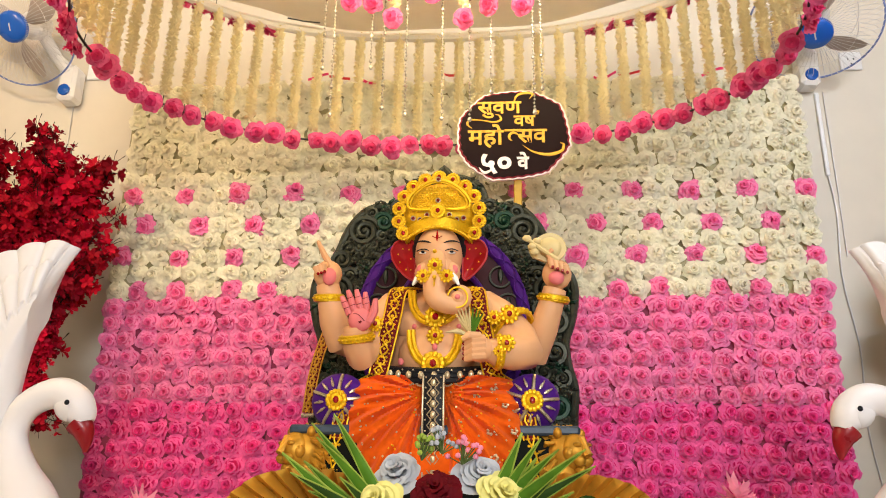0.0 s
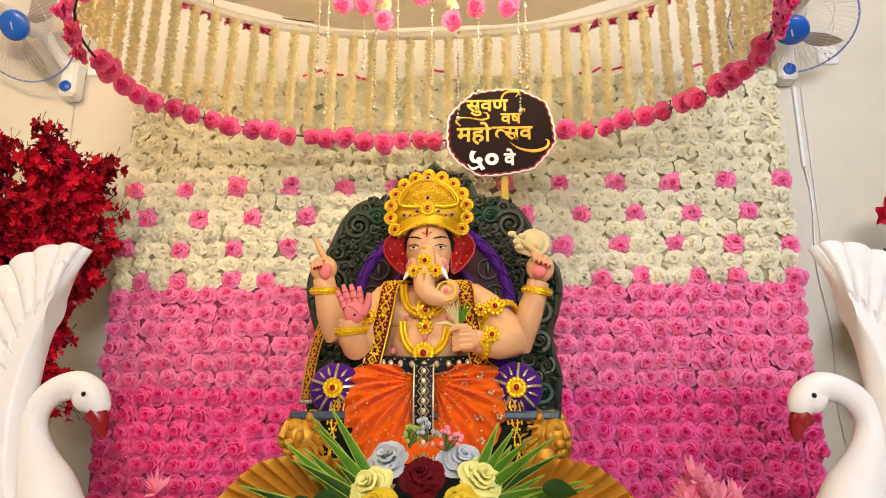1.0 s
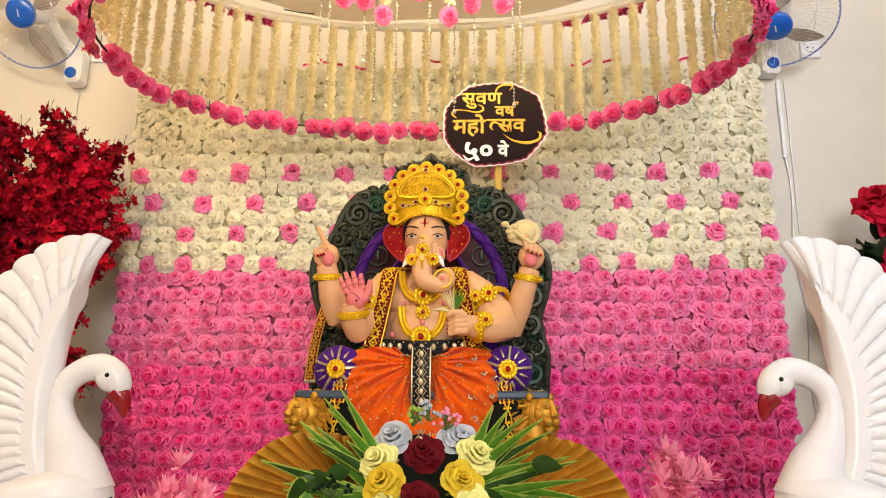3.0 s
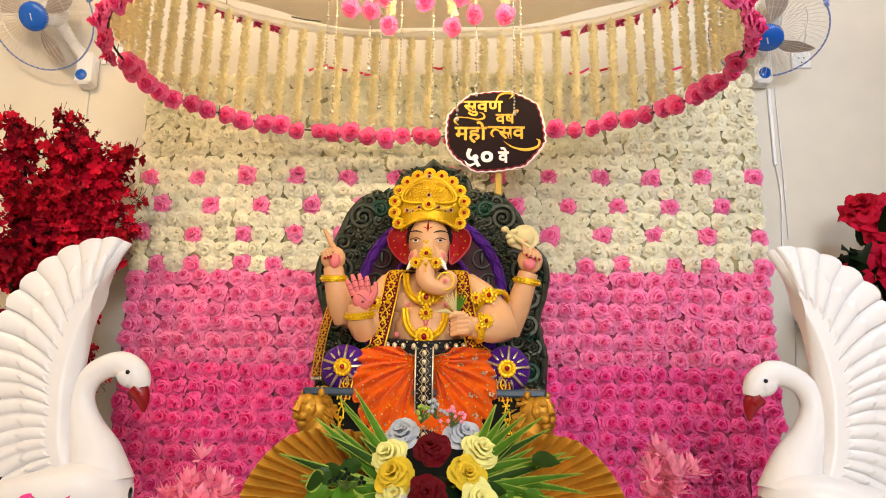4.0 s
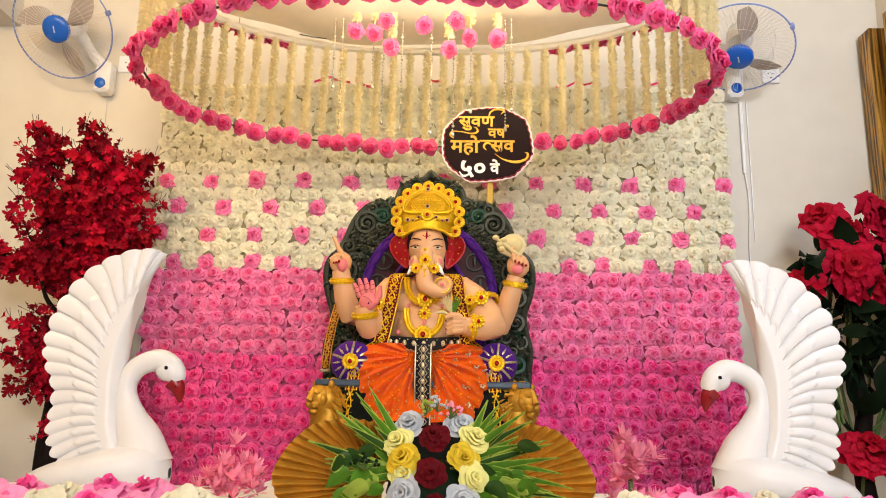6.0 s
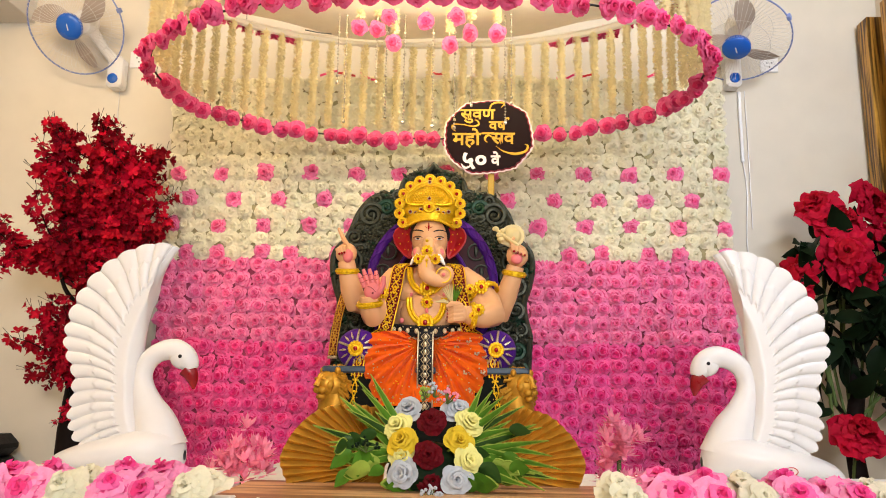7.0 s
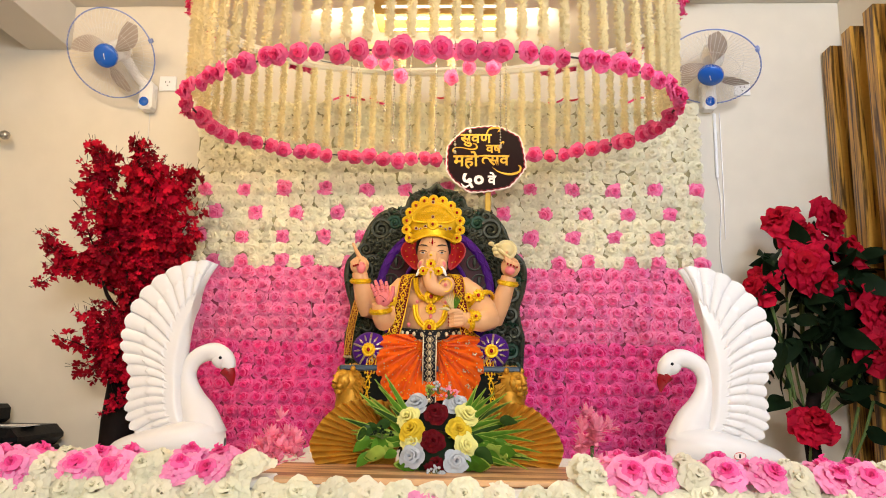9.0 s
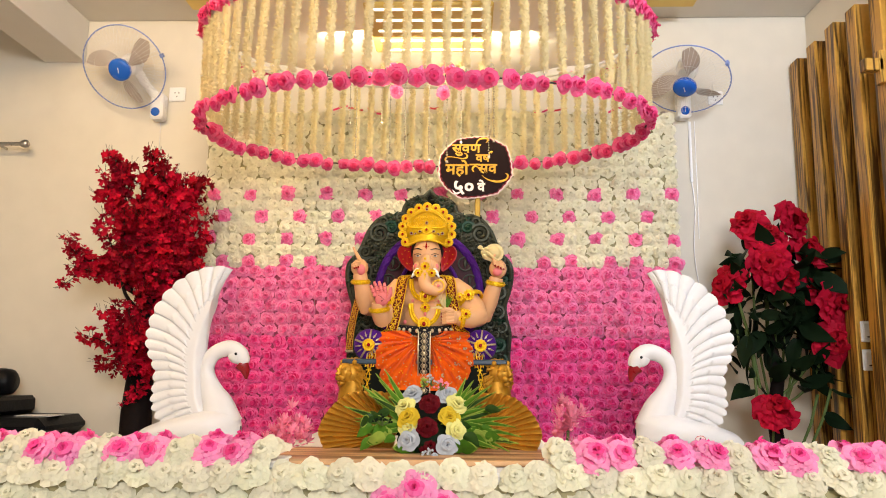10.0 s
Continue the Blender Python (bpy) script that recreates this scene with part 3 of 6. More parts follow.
def flower_ring():
    rng = random.Random(12)
    up = lambda t: hoop_point(UP["c"], UP["a"], UP["b"], UP["z"], t)
    low = lambda t: hoop_point(LOW["c"], LOW["a"], LOW["b"], LOW["z"], t)
    steps = [2 * math.pi * k / 96 for k in range(97)]
    hoop = thing("hanging_flower_ring", Shape(CLOTH).tube([up(t) for t in steps], 0.018, 8),
                 "hanging oval ring of pink roses with cream flower strings", "flower ring")
    part("lower_hoop", Shape(DARK_WIRE).tube([low(t) for t in steps], 0.004, 6), hoop, "thin dark wire hoop")
    for t in (0.6, 2.5, 3.8, 5.6):
        p = up(t)
        part("hanging_wire", Shape(DARK_WIRE).tube([p, (p.x, p.y, ZC - 0.05)], 0.0015, 5), hoop)
    roses = [rose("ring_rose", RING_PINK, 0.079, 70 + i, 0.24, 5, 1.4, 6, 4, RING_HEART, 0.30, RING_RIM, inner=3, crowd=5) for i in range(7)]
    strings = [garland("garland", 0.45, 90 + i) for i in range(5)]
    n = 70
    tops, lows = even_points(up, n), even_points(low, n)
    for k in range(n):
        p, q = tops[k], lows[k]
        d = (q - p)
        turn = Vector((0, 0, -1)).rotation_difference(d).to_matrix().to_4x4()
        part("garland", strings[k % 5], hoop, at=Matrix.Translation(p) @ turn @ pose(0, 0, 0, 0, 0, rng.uniform(0, 360)))
    ring = even_points(low, 76)
    for k, q in enumerate(ring):
        out = Vector((q.x - LOW["c"][0], q.y - LOW["c"][1], 0)).normalized()
        face = (out * (0.9 if q.y < 1.9 else -0.2) + Vector((0, -0.8, -0.45)) + Vector([rng.uniform(-0.25, 0.25) for _ in range(3)])).normalized()
        turn = face.to_track_quat("Z", "Y").to_matrix().to_4x4()
        jit = Vector([rng.uniform(-0.01, 0.01) for _ in range(3)])
        part("rose", rng.choice(roses), hoop, at=Matrix.Translation(q + jit + face * 0.002) @ turn @ scatter_turn(rng, 10) @ Matrix.Scale(rng.uniform(0.85, 1.12), 4))
    ring = even_points(up, 80)
    for k, q in enumerate(ring):
        if q.y > 2.3 and abs(q.x + 0.15) < 0.58:
            continue
        out = Vector((q.x - UP["c"][0], q.y - UP["c"][1], 0)).normalized()
        face = (out * 0.9 + Vector((0, -0.2, -0.5)) + Vector([rng.uniform(-0.3, 0.3) for _ in range(3)])).normalized()
        turn = face.to_track_quat("Z", "Y").to_matrix().to_4x4()
        part("rose", rng.choice(roses), hoop, at=Matrix.Translation(q + out * 0.01) @ turn @ scatter_turn(rng, 10) @ Matrix.Scale(rng.uniform(0.85, 1.1), 4))


flower_ring()


# ---- canopy cloth, lit panel, crystal strings and short flower drops inside the ring ----
def canopy():
    sh = Shape(CLOTH)
    ax, by = UP["a"] - 0.03, UP["b"] - 0.03

    def fn(u, v):
        t = 2 * math.pi * u
        p = hoop_point(UP["c"], ax * v, by * v, 0, t)
        z = UP["z"] + 0.022 - 0.052 * math.sin(math.pi * v) - 0.010 * v * math.sin(9 * t + 3 * v) - 0.012 * v * v * math.sin(4 * t + 1)
        return (p.x, p.y, z)

    sh.grid(fn, 96, 14, 0, True)
    c = thing("canopy_cloth", sh, "white cloth stretched inside the upper flower hoop", "cloth")
    seam = Shape(DARK_WIRE)
    seam.tube([(-0.72, 2.50, 2.832), (-0.66, 2.515, 2.826), (-0.60, 2.525, 2.824)], 0.003, 5)
    part("rod", seam, c, "short dark wire rod")
    lp = Shape(YELLOW_PAINT)
    lp.box((-0.36, 1.55, 2.765), (0.20, 2.05, 2.785), 0, 0.01)
    lamp = thing("ceiling_light", lp, "gold framed light panel with bright warm strips", "ceiling light")
    for k in range(5):
        y = 1.58 + 0.105 * k
        part("light_strip", Shape(LED).box((-0.32, y, 2.757), (0.17, y + 0.012, 2.7665), 0, 0.002), lamp, "glowing warm white strip")
    for x in (-0.3, 0.16):
        part("hanger", Shape(DARK_WIRE).tube([(x, 1.8, 2.77), (x, 1.8, ZC)], 0.002, 5), lamp)


def crystal_strings():
    for k, (x, low) in enumerate(((-0.52, 2.49), (-0.487, 2.317), (-0.356, 2.496), (-0.311, 2.334), (-0.234, 2.312), (-0.111, 2.299), (-0.017, 2.286), (0.055, 2.389), (0.198, 2.313), (0.224, 2.396))):
        sh = Shape(CRYSTAL, DARK_WIRE)
        top = 2.815
        sh.tube([(0, 0, top), (0, 0, low)], 0.0008, 4, 1)
        z, i = top - 0.004, 0
        while z > low:
            r = 0.0040 if i % 7 else 0.0065
            sh.ball((0.001 * (i % 3 - 1), 0, z), (r, r, r * 1.1), 0, 6, 4)
            z -= 0.0135 if i % 7 else 0.018
            i += 1
        sh.ball((0, 0, low - 0.006), (0.0075, 0.0075, 0.009), 0, 8, 5)
        me = sh.mesh("crystal_string", False)
        thing("crystal_string", me, "hanging string of clear faceted crystal beads", "bead string", "crystal strings", at=pose(x, 2.285 + 0.006 * (k % 3), 0))


def flower_drops():
    rng = random.Random(31)
    ro = [rose("drop_rose", RING_PINK, 0.078, 170 + i, 0.24, 5, 1.3, 6, 4, RING_HEART, 0.3, RING_RIM, inner=3, crowd=5) for i in range(4)]
    for x, z in ((-0.423, 2.714), (-0.346, 2.705), (-0.297, 2.761), (-0.274, 2.64), (-0.141, 2.742), (-0.007, 2.776), (-0.039, 2.632), (0.052, 2.688), (0.163, 2.682)):
        ln = max(2.835 - z - 0.045, 0.03)
        g = thing("flower_drop", garland("flower_drop", ln, 60 + int(100 * (x + 1))), "short cream flower string ending in a pink rose", "flower string", "short flower drops", at=pose(x, 2.25, 2.835))
        part("rose", rng.choice(ro), g, "coral pink rose", at=Matrix.Translation((0, -0.01, -ln - 0.045)) @ pose(0, 0, 0, 115, 0, rng.uniform(-20, 20)) @ scatter_turn(rng, 12))
    # loose ribbon ends that show over the panel's top
    for k, (x, z) in enumerate(((-0.66, 2.685), (-0.57, 2.68), (-0.46, 2.67), (-0.10, 2.70), (0.52, 2.67), (0.62, 2.675), (0.95, 2.67))):
        sh = Shape(RED_CLOTH if k % 2 else RING_PINK)
        sh.grid(lambda u, v: (0.09 * (u - 0.5), 0.012 * math.sin(4 * u), 0.012 * math.sin(3 * u + k) + 0.012 * (v - 0.5)), 8, 2, 0)
        thing("ribbon_end", sh, "thin pink ribbon end tied behind the flower panel", "ribbon", "ribbon ends", at=pose(x, 2.80, z + 0.06, 0, 12 * (k % 3 - 1), 0))


canopy()
crystal_strings()
flower_drops()


def sign_board():
    c = (0.130, 2.415, 2.286)

    corners = [(36, 1.06), (71, 0.98), (121, 0.99), (160, 1.02), (200, 1.03), (216, 1.02), (247, 1.02), (307, 1.0), (346, 1.04)]

    def edge(r, wob):
        """A nine-sided plaque with bowed, rippled sides."""
        out = []
        for k, (deg, far) in enumerate(corners):
            deg1, far1 = corners[(k + 1) % len(corners)]
            p = Vector((math.cos(radians(deg)), math.sin(radians(deg)))) * far
            q = Vector((math.cos(radians(deg1)), math.sin(radians(deg1)))) * far1
            n = max(4, round(26 * (q - p).length))
            for j in range(n):
                f = j / n
                m = p.lerp(q, f)
                m *= 1 + 0.10 * (q - p).length ** 2 * f * (1 - f) * 2 + wob * math.sin(6.3 * f * round(6 * (q - p).length) + k)
                out.append((r * m.x, r * m.y * 0.92))
        return out

    b = thing("sign_board", Shape(SIGN_EDGE).slab(edge(0.196, 0.010), 0.010, 0), "dark brown festival sign with gold lettering and pale edge", "sign", at=pose(*c))
    part("border_line", Shape(SIGN_RED).slab(edge(0.190, 0.011), 0.003, 0), b, "maroon border line", at=pose(0, -0.003, 0))
    part("face", Shape(SIGN_DARK).slab(edge(0.184, 0.013), 0.003, 0), b, "dark brown face", at=pose(0, -0.006, 0))

    def word(text, x, z, size, mat, sx=1.0, bold=0.004):
        cu = bpy.data.curves.new("word", "FONT")
        cu.body, cu.size, cu.extrude, cu.offset = text, size, 0.0012, bold * size
        tmp = bpy.data.objects.new("word", cu)
        scene.collection.objects.link(tmp)
        me = bpy.data.meshes.new_from_object(tmp.evaluated_get(bpy.context.evaluated_depsgraph_get()))
        bpy.data.objects.remove(tmp)
        me.materials.clear()
        me.materials.append(mat)
        part("lettering", me, b, at=pose(x, -0.008, z, 90, 0, 0) @ Matrix.Diagonal((sx, 1, 1, 1)))

    def stroke(pts, rad, mat):
        pts = smooth_path([(*p, r) for p, r in zip(pts, rad)], 7)
        part("lettering", Shape(mat).tube([(p[0], -0.0075, p[1]) for p in pts], [float(max(p[2], 0.0006)) for p in pts], 8, 0, 0.25), b)

    m = 0.00079
    at = lambda x, y: ((x - 300) * m, (262 - y) * m)
    word("सुवण", at(146, 158)[0], at(0, 163)[1], 0.068, SIGN_GOLD, 1.12, 0.02)
    word("वष", at(304, 0)[0], at(0, 226)[1], 0.060, SIGN_GOLD, 1.05, 0.02)
    word("महो", at(104, 0)[0], at(0, 312)[1], 0.082, SIGN_GOLD, 1.05, 0.02)
    word("सव", at(318, 0)[0], at(0, 305)[1], 0.076, SIGN_GOLD, 1.05, 0.02)
    word("५०", at(152, 0)[0], at(0, 440)[1], 0.098, SIGN_EDGE, 1.05, 0.03)
    word("वे", at(316, 0)[0], at(0, 428)[1], 0.066, SIGN_EDGE, 1.0, 0.03)
    stroke([at(305, 112), at(318, 80), at(350, 66), at(388, 72), at(372, 96)], [0.002, 0.004, 0.005, 0.004, 0.001], SIGN_GOLD)
    stroke([at(392, 182), at(398, 162), at(412, 158), at(408, 172)], [0.001, 0.003, 0.003, 0.001], SIGN_GOLD)
    stroke([at(120, 235), at(100, 215), at(112, 195), at(160, 196), at(215, 206), at(246, 196), at(240, 175), at(222, 168)], [0.001, 0.004, 0.003, 0.002, 0.0035, 0.004, 0.003, 0.001], SIGN_GOLD)
    stroke([at(340, 318), at(385, 350), at(450, 364), at(505, 348), at(516, 318), at(500, 308)], [0.0006, 0.003, 0.006, 0.005, 0.004, 0.001], SIGN_GOLD)
    stroke([at(322, 268), at(302, 258), at(286, 266), at(282, 284), at(294, 298)], [0.002, 0.0045, 0.005, 0.004, 0.001], SIGN_GOLD)
    stroke([at(262, 247), at(330, 246)], [0.004, 0.004], SIGN_GOLD)
    stroke([at(150, 420), at(175, 445), at(215, 425)], [0.001, 0.005, 0.002], SIGN_EDGE)
    stick = Shape(POLE_GOLD).box((-0.014, 0.012, -1.355), (0.014, 0.030, -0.12), 0, 0.003)
    part("pole", stick, b, "gold painted wooden pole", at=pose(0.013, 0, 0))


sign_board()


# ---- throne and statue ----
CX = -0.10
# the throne and its figure were drawn a little small: one scale for both, about a point in front
SEATED = Matrix.Translation((0.04, 0.01, 1.134)) @ Matrix.Scale(1.035, 4) @ Matrix.Translation((-0.04, -0.01, -1.134))


def arc(fn, n):
    return [fn(k / n) for k in range(n + 1)]


def spiral(sh, x, y, z, r, turns, hand, start, thick, mi, tail=None):
    """A raised scroll in the x, z plane that winds in to its eye."""
    pts, rad = [], []
    n = int(14 * turns)
    for k in range(n + 1):
        f = k / n
        a = start + hand * 2 * math.pi * turns * f
        rr = r * (1 - 0.86 * f)
        pts.append((x + rr * math.cos(a), y - 0.004 - 0.006 * f, z + rr * math.sin(a)))
        rad.append(thick * (1 - 0.45 * f))
    if tail:
        pts.insert(0, (x + tail[0], y, z + tail[1]))
        rad.insert(0, thick * 0.4)
    sh.tube(pts, rad, 6, mi)
    sh.ball((x, y - 0.012, z), thick * 0.85, mi, 8, 5)


def rosette(sh, c, r, gold, stone, n=9, xf=None, flat=0.35):
    """A round gold boss with beaded rim and a red stone, facing -y."""
    x, y, z = c
    sh.ball((x, y, z), (r * 0.72, r * flat, r * 0.72), gold, 12, 6, xf)
    for k in range(n):
        a = 2 * math.pi * k / n
        sh.ball((x + r * 0.78 * math.cos(a), y - r * 0.08, z + r * 0.78 * math.sin(a)), (r * 0.26, r * 0.2, r * 0.26), gold, 6, 4, xf)
    sh.ball((x, y - r * 0.3, z), (r * 0.28, r * 0.2, r * 0.33), stone, 8, 5, xf)


def throne():
    half = smooth_path([(0.405, 1.08), (0.405, 1.30), (0.412, 1.40), (0.395, 1.47), (0.388, 1.54), (0.408, 1.60), (0.424, 1.68), (0.414, 1.745), (0.372, 1.79), (0.345, 1.840), (0.318, 1.905),
            (0.270, 1.962), (0.215, 1.984), (0.165, 1.978), (0.140, 2.00), (0.122, 2.045), (0.070, 2.075), (0.030, 2.082), (0.0, 2.112)], 3)
    half = [(0.955 * float(p[0]), float(p[1])) for p in half]
    Y = 2.30
    right = [(x, z) for x, z in half]
    outline = right + [(-x, z) for x, z in half[-2::-1]]
    back = Shape(THRONE_DARK)
    back.slab([(CX + x, z) for x, z in outline], 0.034, 0, xf=pose(0, Y, 0))
    t = thing("throne", back, "carved dark green and bronze throne with gold lions", "throne", at=SEATED)
    rim = Shape(THRONE_LIGHT)
    rim.tube([(CX + x, Y, z) for x, z in outline], 0.013, 8, 0)
    part("rim", rim, t, "bronzed raised rim")
    # carved scrolls, mirrored
    curls = [(0.345, 1.70, 0.052, 2.0, 1, 0.5), (0.265, 1.895, 0.050, 2.1, -1, 2.6), (0.335, 1.80, 0.036, 1.8, 1, 4.0), (0.20, 1.925, 0.032, 1.8, 1, 0.2), (0.36, 1.60, 0.036, 1.8, -1, 1.0),
             (0.355, 1.51, 0.034, 1.7, 1, 5.0), (0.375, 1.43, 0.028, 1.6, -1, 1.2), (0.36, 1.35, 0.034, 1.8, 1, 4.2), (0.31, 1.75, 0.026, 1.6, -1, 3.0), (0.312, 1.64, 0.026, 1.5, 1, 1.0),
             (0.31, 1.55, 0.026, 1.6, -1, 4.0), (0.375, 1.27, 0.030, 1.6, -1, 1.2), (0.155, 1.975, 0.026, 1.5, -1, 3.3), (0.32, 1.45, 0.026, 1.5, 1, 2.2), (0.375, 1.76, 0.024, 1.4, -1, 2.0)]
    curls = [(0.95 * c[0], *c[1:]) for c in curls]
    for k, (x, z, r, turns, hand, start) in enumerate(curls):
        for s in (1, -1):
            sh = Shape(THRONE_GREEN if k % 4 == 3 else THRONE_LIGHT)
            spiral(sh, CX + s * x, Y - 0.004, z, r, turns, hand * s, start if s > 0 else math.pi - start, 0.0115 if r > 0.03 else 0.009, 0)
            part("scroll", sh, t)
    rng = random.Random(17)
    laid = [(x, z, r) for x, z, r, *_ in curls]
    for k in range(2600):
        x, z = rng.uniform(0.03, 0.42), rng.uniform(1.20, 2.08)
        wide = np.interp(z, [q[1] for q in half], [q[0] for q in half])
        gap = min([wide - x - 0.012, math.hypot(x / 0.27, (z - 1.60) / 0.31) * 0.27 - 0.27] + [math.hypot(x - a, z - b) - 0.8 * c for a, b, c in laid])
        if gap < 0.0065:
            continue
        r = min(gap, 0.034)
        laid.append((x, z, r))
        hand_, start = rng.choice((1, -1)), rng.uniform(0, 6.28)
        leafy = r > 0.012
        for s in (1, -1):
            sh = Shape(THRONE_GREEN if k % 5 == 0 else THRONE_LIGHT)
            spiral(sh, CX + s * x, Y - 0.003, z, r * 1.1, 1.5, hand_ * s, start if s > 0 else math.pi - start, 0.0062 + 0.12 * (r - 0.010), 0, (s * rng.uniform(-0.03, 0.03), rng.uniform(-0.04, 0.04)))
            # curled leaf lobes that spring from the scroll
            for j in range(5 if leafy else 3):
                a0 = start + j * 1.25
                cs, sn = s * math.cos(a0), math.sin(a0)
                px_, pz_ = CX + s * x + r * 0.9 * cs, z + r * 0.9 * sn
                sh.tube([(px_, Y - 0.004, pz_), (px_ + 0.014 * cs - 0.006 * s * hand_ * sn, Y - 0.013, pz_ + 0.014 * sn + 0.006 * hand_ * cs),
                         (px_ + 0.020 * cs - 0.018 * s * hand_ * sn, Y - 0.009, pz_ + 0.020 * sn + 0.018 * hand_ * cs)], [0.003, 0.0068, 0.0015], 6, 0)
            part("scroll", sh, t)
    arch = Shape(PURPLE)
    arch.tube(arc(lambda f: (CX + 0.250 * math.cos(math.pi * (1.25 - 1.5 * f)), Y - 0.014, 1.60 + 0.290 * math.sin(math.pi * (1.25 - 1.5 * f))), 40), 0.019, 10, 0, 0.7)
    for hand_ in (1, -1):
        arch.tube(arc(lambda f: (lambda a: (CX + (0.250 + 0.014 * math.sin(hand_ * 60 * f)) * math.cos(a), Y - 0.029, 1.60 + (0.290 + 0.014 * math.sin(hand_ * 60 * f)) * math.sin(a)))(math.pi * (1.25 - 1.5 * f)), 200), 0.0022, 5, 0)
    part("outer_arch", arch, t, "purple ribbon arch")
    arch2 = Shape(PURPLE)
    arch2.tube(arc(lambda f: (CX + 0.150 * math.cos(math.pi * (1.25 - 1.5 * f)), Y - 0.016, 1.58 + 0.20 * math.sin(math.pi * (1.25 - 1.5 * f))), 32), 0.010, 8, 0)
    part("inner_arch", arch2, t, "purple ribbon arch")
    plum = Shape(THRONE_INNER)
    plum.slab([(CX + 0.244 * math.cos(2 * math.pi * k / 40), 1.60 + 0.284 * math.sin(2 * math.pi * k / 40)) for k in range(40)], 0.01, 0, xf=pose(0, Y - 0.009, 0))
    part("inner_panel", plum, t, "dark plum painted inner panel")
    for s in (1, -1):
        for x, z, r in ((0.178, 1.742, 0.033), (0.200, 1.655, 0.033), (0.195, 1.560, 0.030)):
            sh = Shape(THRONE_LIGHT, THRONE_LIGHT)
            sh.tube(arc(lambda f: (CX + s * x + r * math.cos(2 * math.pi * f), Y - 0.016, z + r * math.sin(2 * math.pi * f)), 20), 0.004, 6, 0)
            sh.tube([(CX + s * x, Y - 0.018, z + 0.02), (CX + s * x, Y - 0.02, z), (CX + s * x, Y - 0.018, z - 0.02)], [0.007, 0.009, 0.003], 6, 1)
            part("medallion", sh, t, "bronzed emblem in a round frame")
    seat = Shape(THRONE_DARK, BAND)
    seat.box((CX - 0.36, 1.96, TOP + 0.002), (CX + 0.36, Y - 0.004, 1.245), 0, 0.012)
    seat.box((CX - 0.365, 1.955, 1.248), (CX + 0.365, Y - 0.006, 1.272), 1, 0.006)
    part("seat_base", seat, t, "dark base with silver-blue band")
    for s in (1, -1):
        b = Shape(PURPLE, SEQUIN)
        cx, cz, r = CX + s * 0.248, 1.333, 0.073
        prof = [(0.0, 0.0), (0.035, 0.004), (0.06, 0.012), (0.073, 0.032), (0.075, 0.15), (0.072, 0.29), (0, 0.30)]
        b.lathe(prof, 28, 0, pose(cx, 1.965, cz, -90, 0, 0))
        for k in range(14):
            a = 2 * math.pi * k / 14 + 0.1
            wide = k % 3 == 0
            b.tube([(cx + q * math.cos(a), 1.962 + (q / 0.07) ** 4 * 0.02, cz + q * math.sin(a)) for q in ((0.026, 0.04, 0.055, 0.068) if wide else (0.036, 0.045, 0.052, 0.062))],
                   [0.005, 0.0045, 0.0045, 0.004] if wide else [0.002, 0.0045, 0.003, 0.0015], 6, 1)
        bo = part("bolster", b, t, "purple velvet bolster with silver rays")
        g = Shape(GOLD_BRIGHT, RUBY)
        rosette(g, (cx, 1.955, cz), 0.028, 0, 1, 14)
        part("boss", g, bo, "gold boss with red stone")
        # lion: mane of tapered locks round a blunt muzzle
        lion = Shape(OLD_GOLD)
        rng = random.Random(5)
        L = Vector((CX + s * 0.325, 2.00, 1.205))
        f = Vector((s * 0.62, -0.78, -0.02)).normalized()
        w = f.cross(Vector((0, 0, 1))).normalized()
        u = w.cross(f)
        spot = lambda a, b, c: tuple(L + f * a + w * b + u * c)
        lion.ball(spot(0, 0, 0), (0.058, 0.058, 0.066))
        lion.ball(spot(0.038, 0, 0.006), (0.040, 0.040, 0.046))
        for b in (-1, 1):
            lion.ball(spot(0.068, b * 0.012, -0.016), (0.017, 0.017, 0.014), 0, 10, 7)
            lion.ball(spot(0.066, b * 0.017, 0.022), (0.012, 0.012, 0.007), 0, 8, 5)
            lion.ball(spot(0.048, b * 0.028, 0.002), (0.016, 0.016, 0.018), 0, 10, 7)
            lion.ball(spot(0.022, b * 0.040, 0.050), (0.012, 0.012, 0.014), 0, 8, 5)
        lion.tube([spot(0.062, 0, 0.036), spot(0.078, 0, 0.010), spot(0.086, 0, -0.004)], [0.012, 0.010, 0.012], 8, 0)
        lion.ball(spot(0.062, 0, -0.038), (0.016, 0.016, 0.012), 0, 10, 7)
        for k in range(190):
            a, back = rng.uniform(0, 2 * math.pi), rng.uniform(-0.045, 0.030)
            rr = math.sqrt(max(0.066 ** 2 - (back * 0.8) ** 2, 0.0004))
            p = Vector(spot(back, rr * math.cos(a) * 0.92, rr * math.sin(a)))
            d = w * math.cos(a) + u * math.sin(a)
            q = p + d * rng.uniform(0.006, 0.018) - f * rng.uniform(0.015, 0.03) - Vector((0, 0, rng.uniform(0.018, 0.045)))
            lion.tube([p - d * 0.004, (p + q) / 2 + d * 0.008, q], [0.004, 0.0075, 0.001], 5, 0)
        lion.tube([spot(-0.01, 0, -0.03), (L.x, L.y + 0.01, 1.09), (L.x, L.y, 1.02), (L.x, L.y, TOP + 0.01)], [0.060, 0.064, 0.055, 0.062], 14, 0)
        part("lion", lion, t, "antique gold lion head armrest")
    plinth = Shape(TABLE_CLOTH).box((-0.62, 1.80, 0.0), (0.42, 2.60, TOP), 0, 0.006)
    thing("throne_plinth", plinth, "cloth-covered plinth under the throne", "plinth")
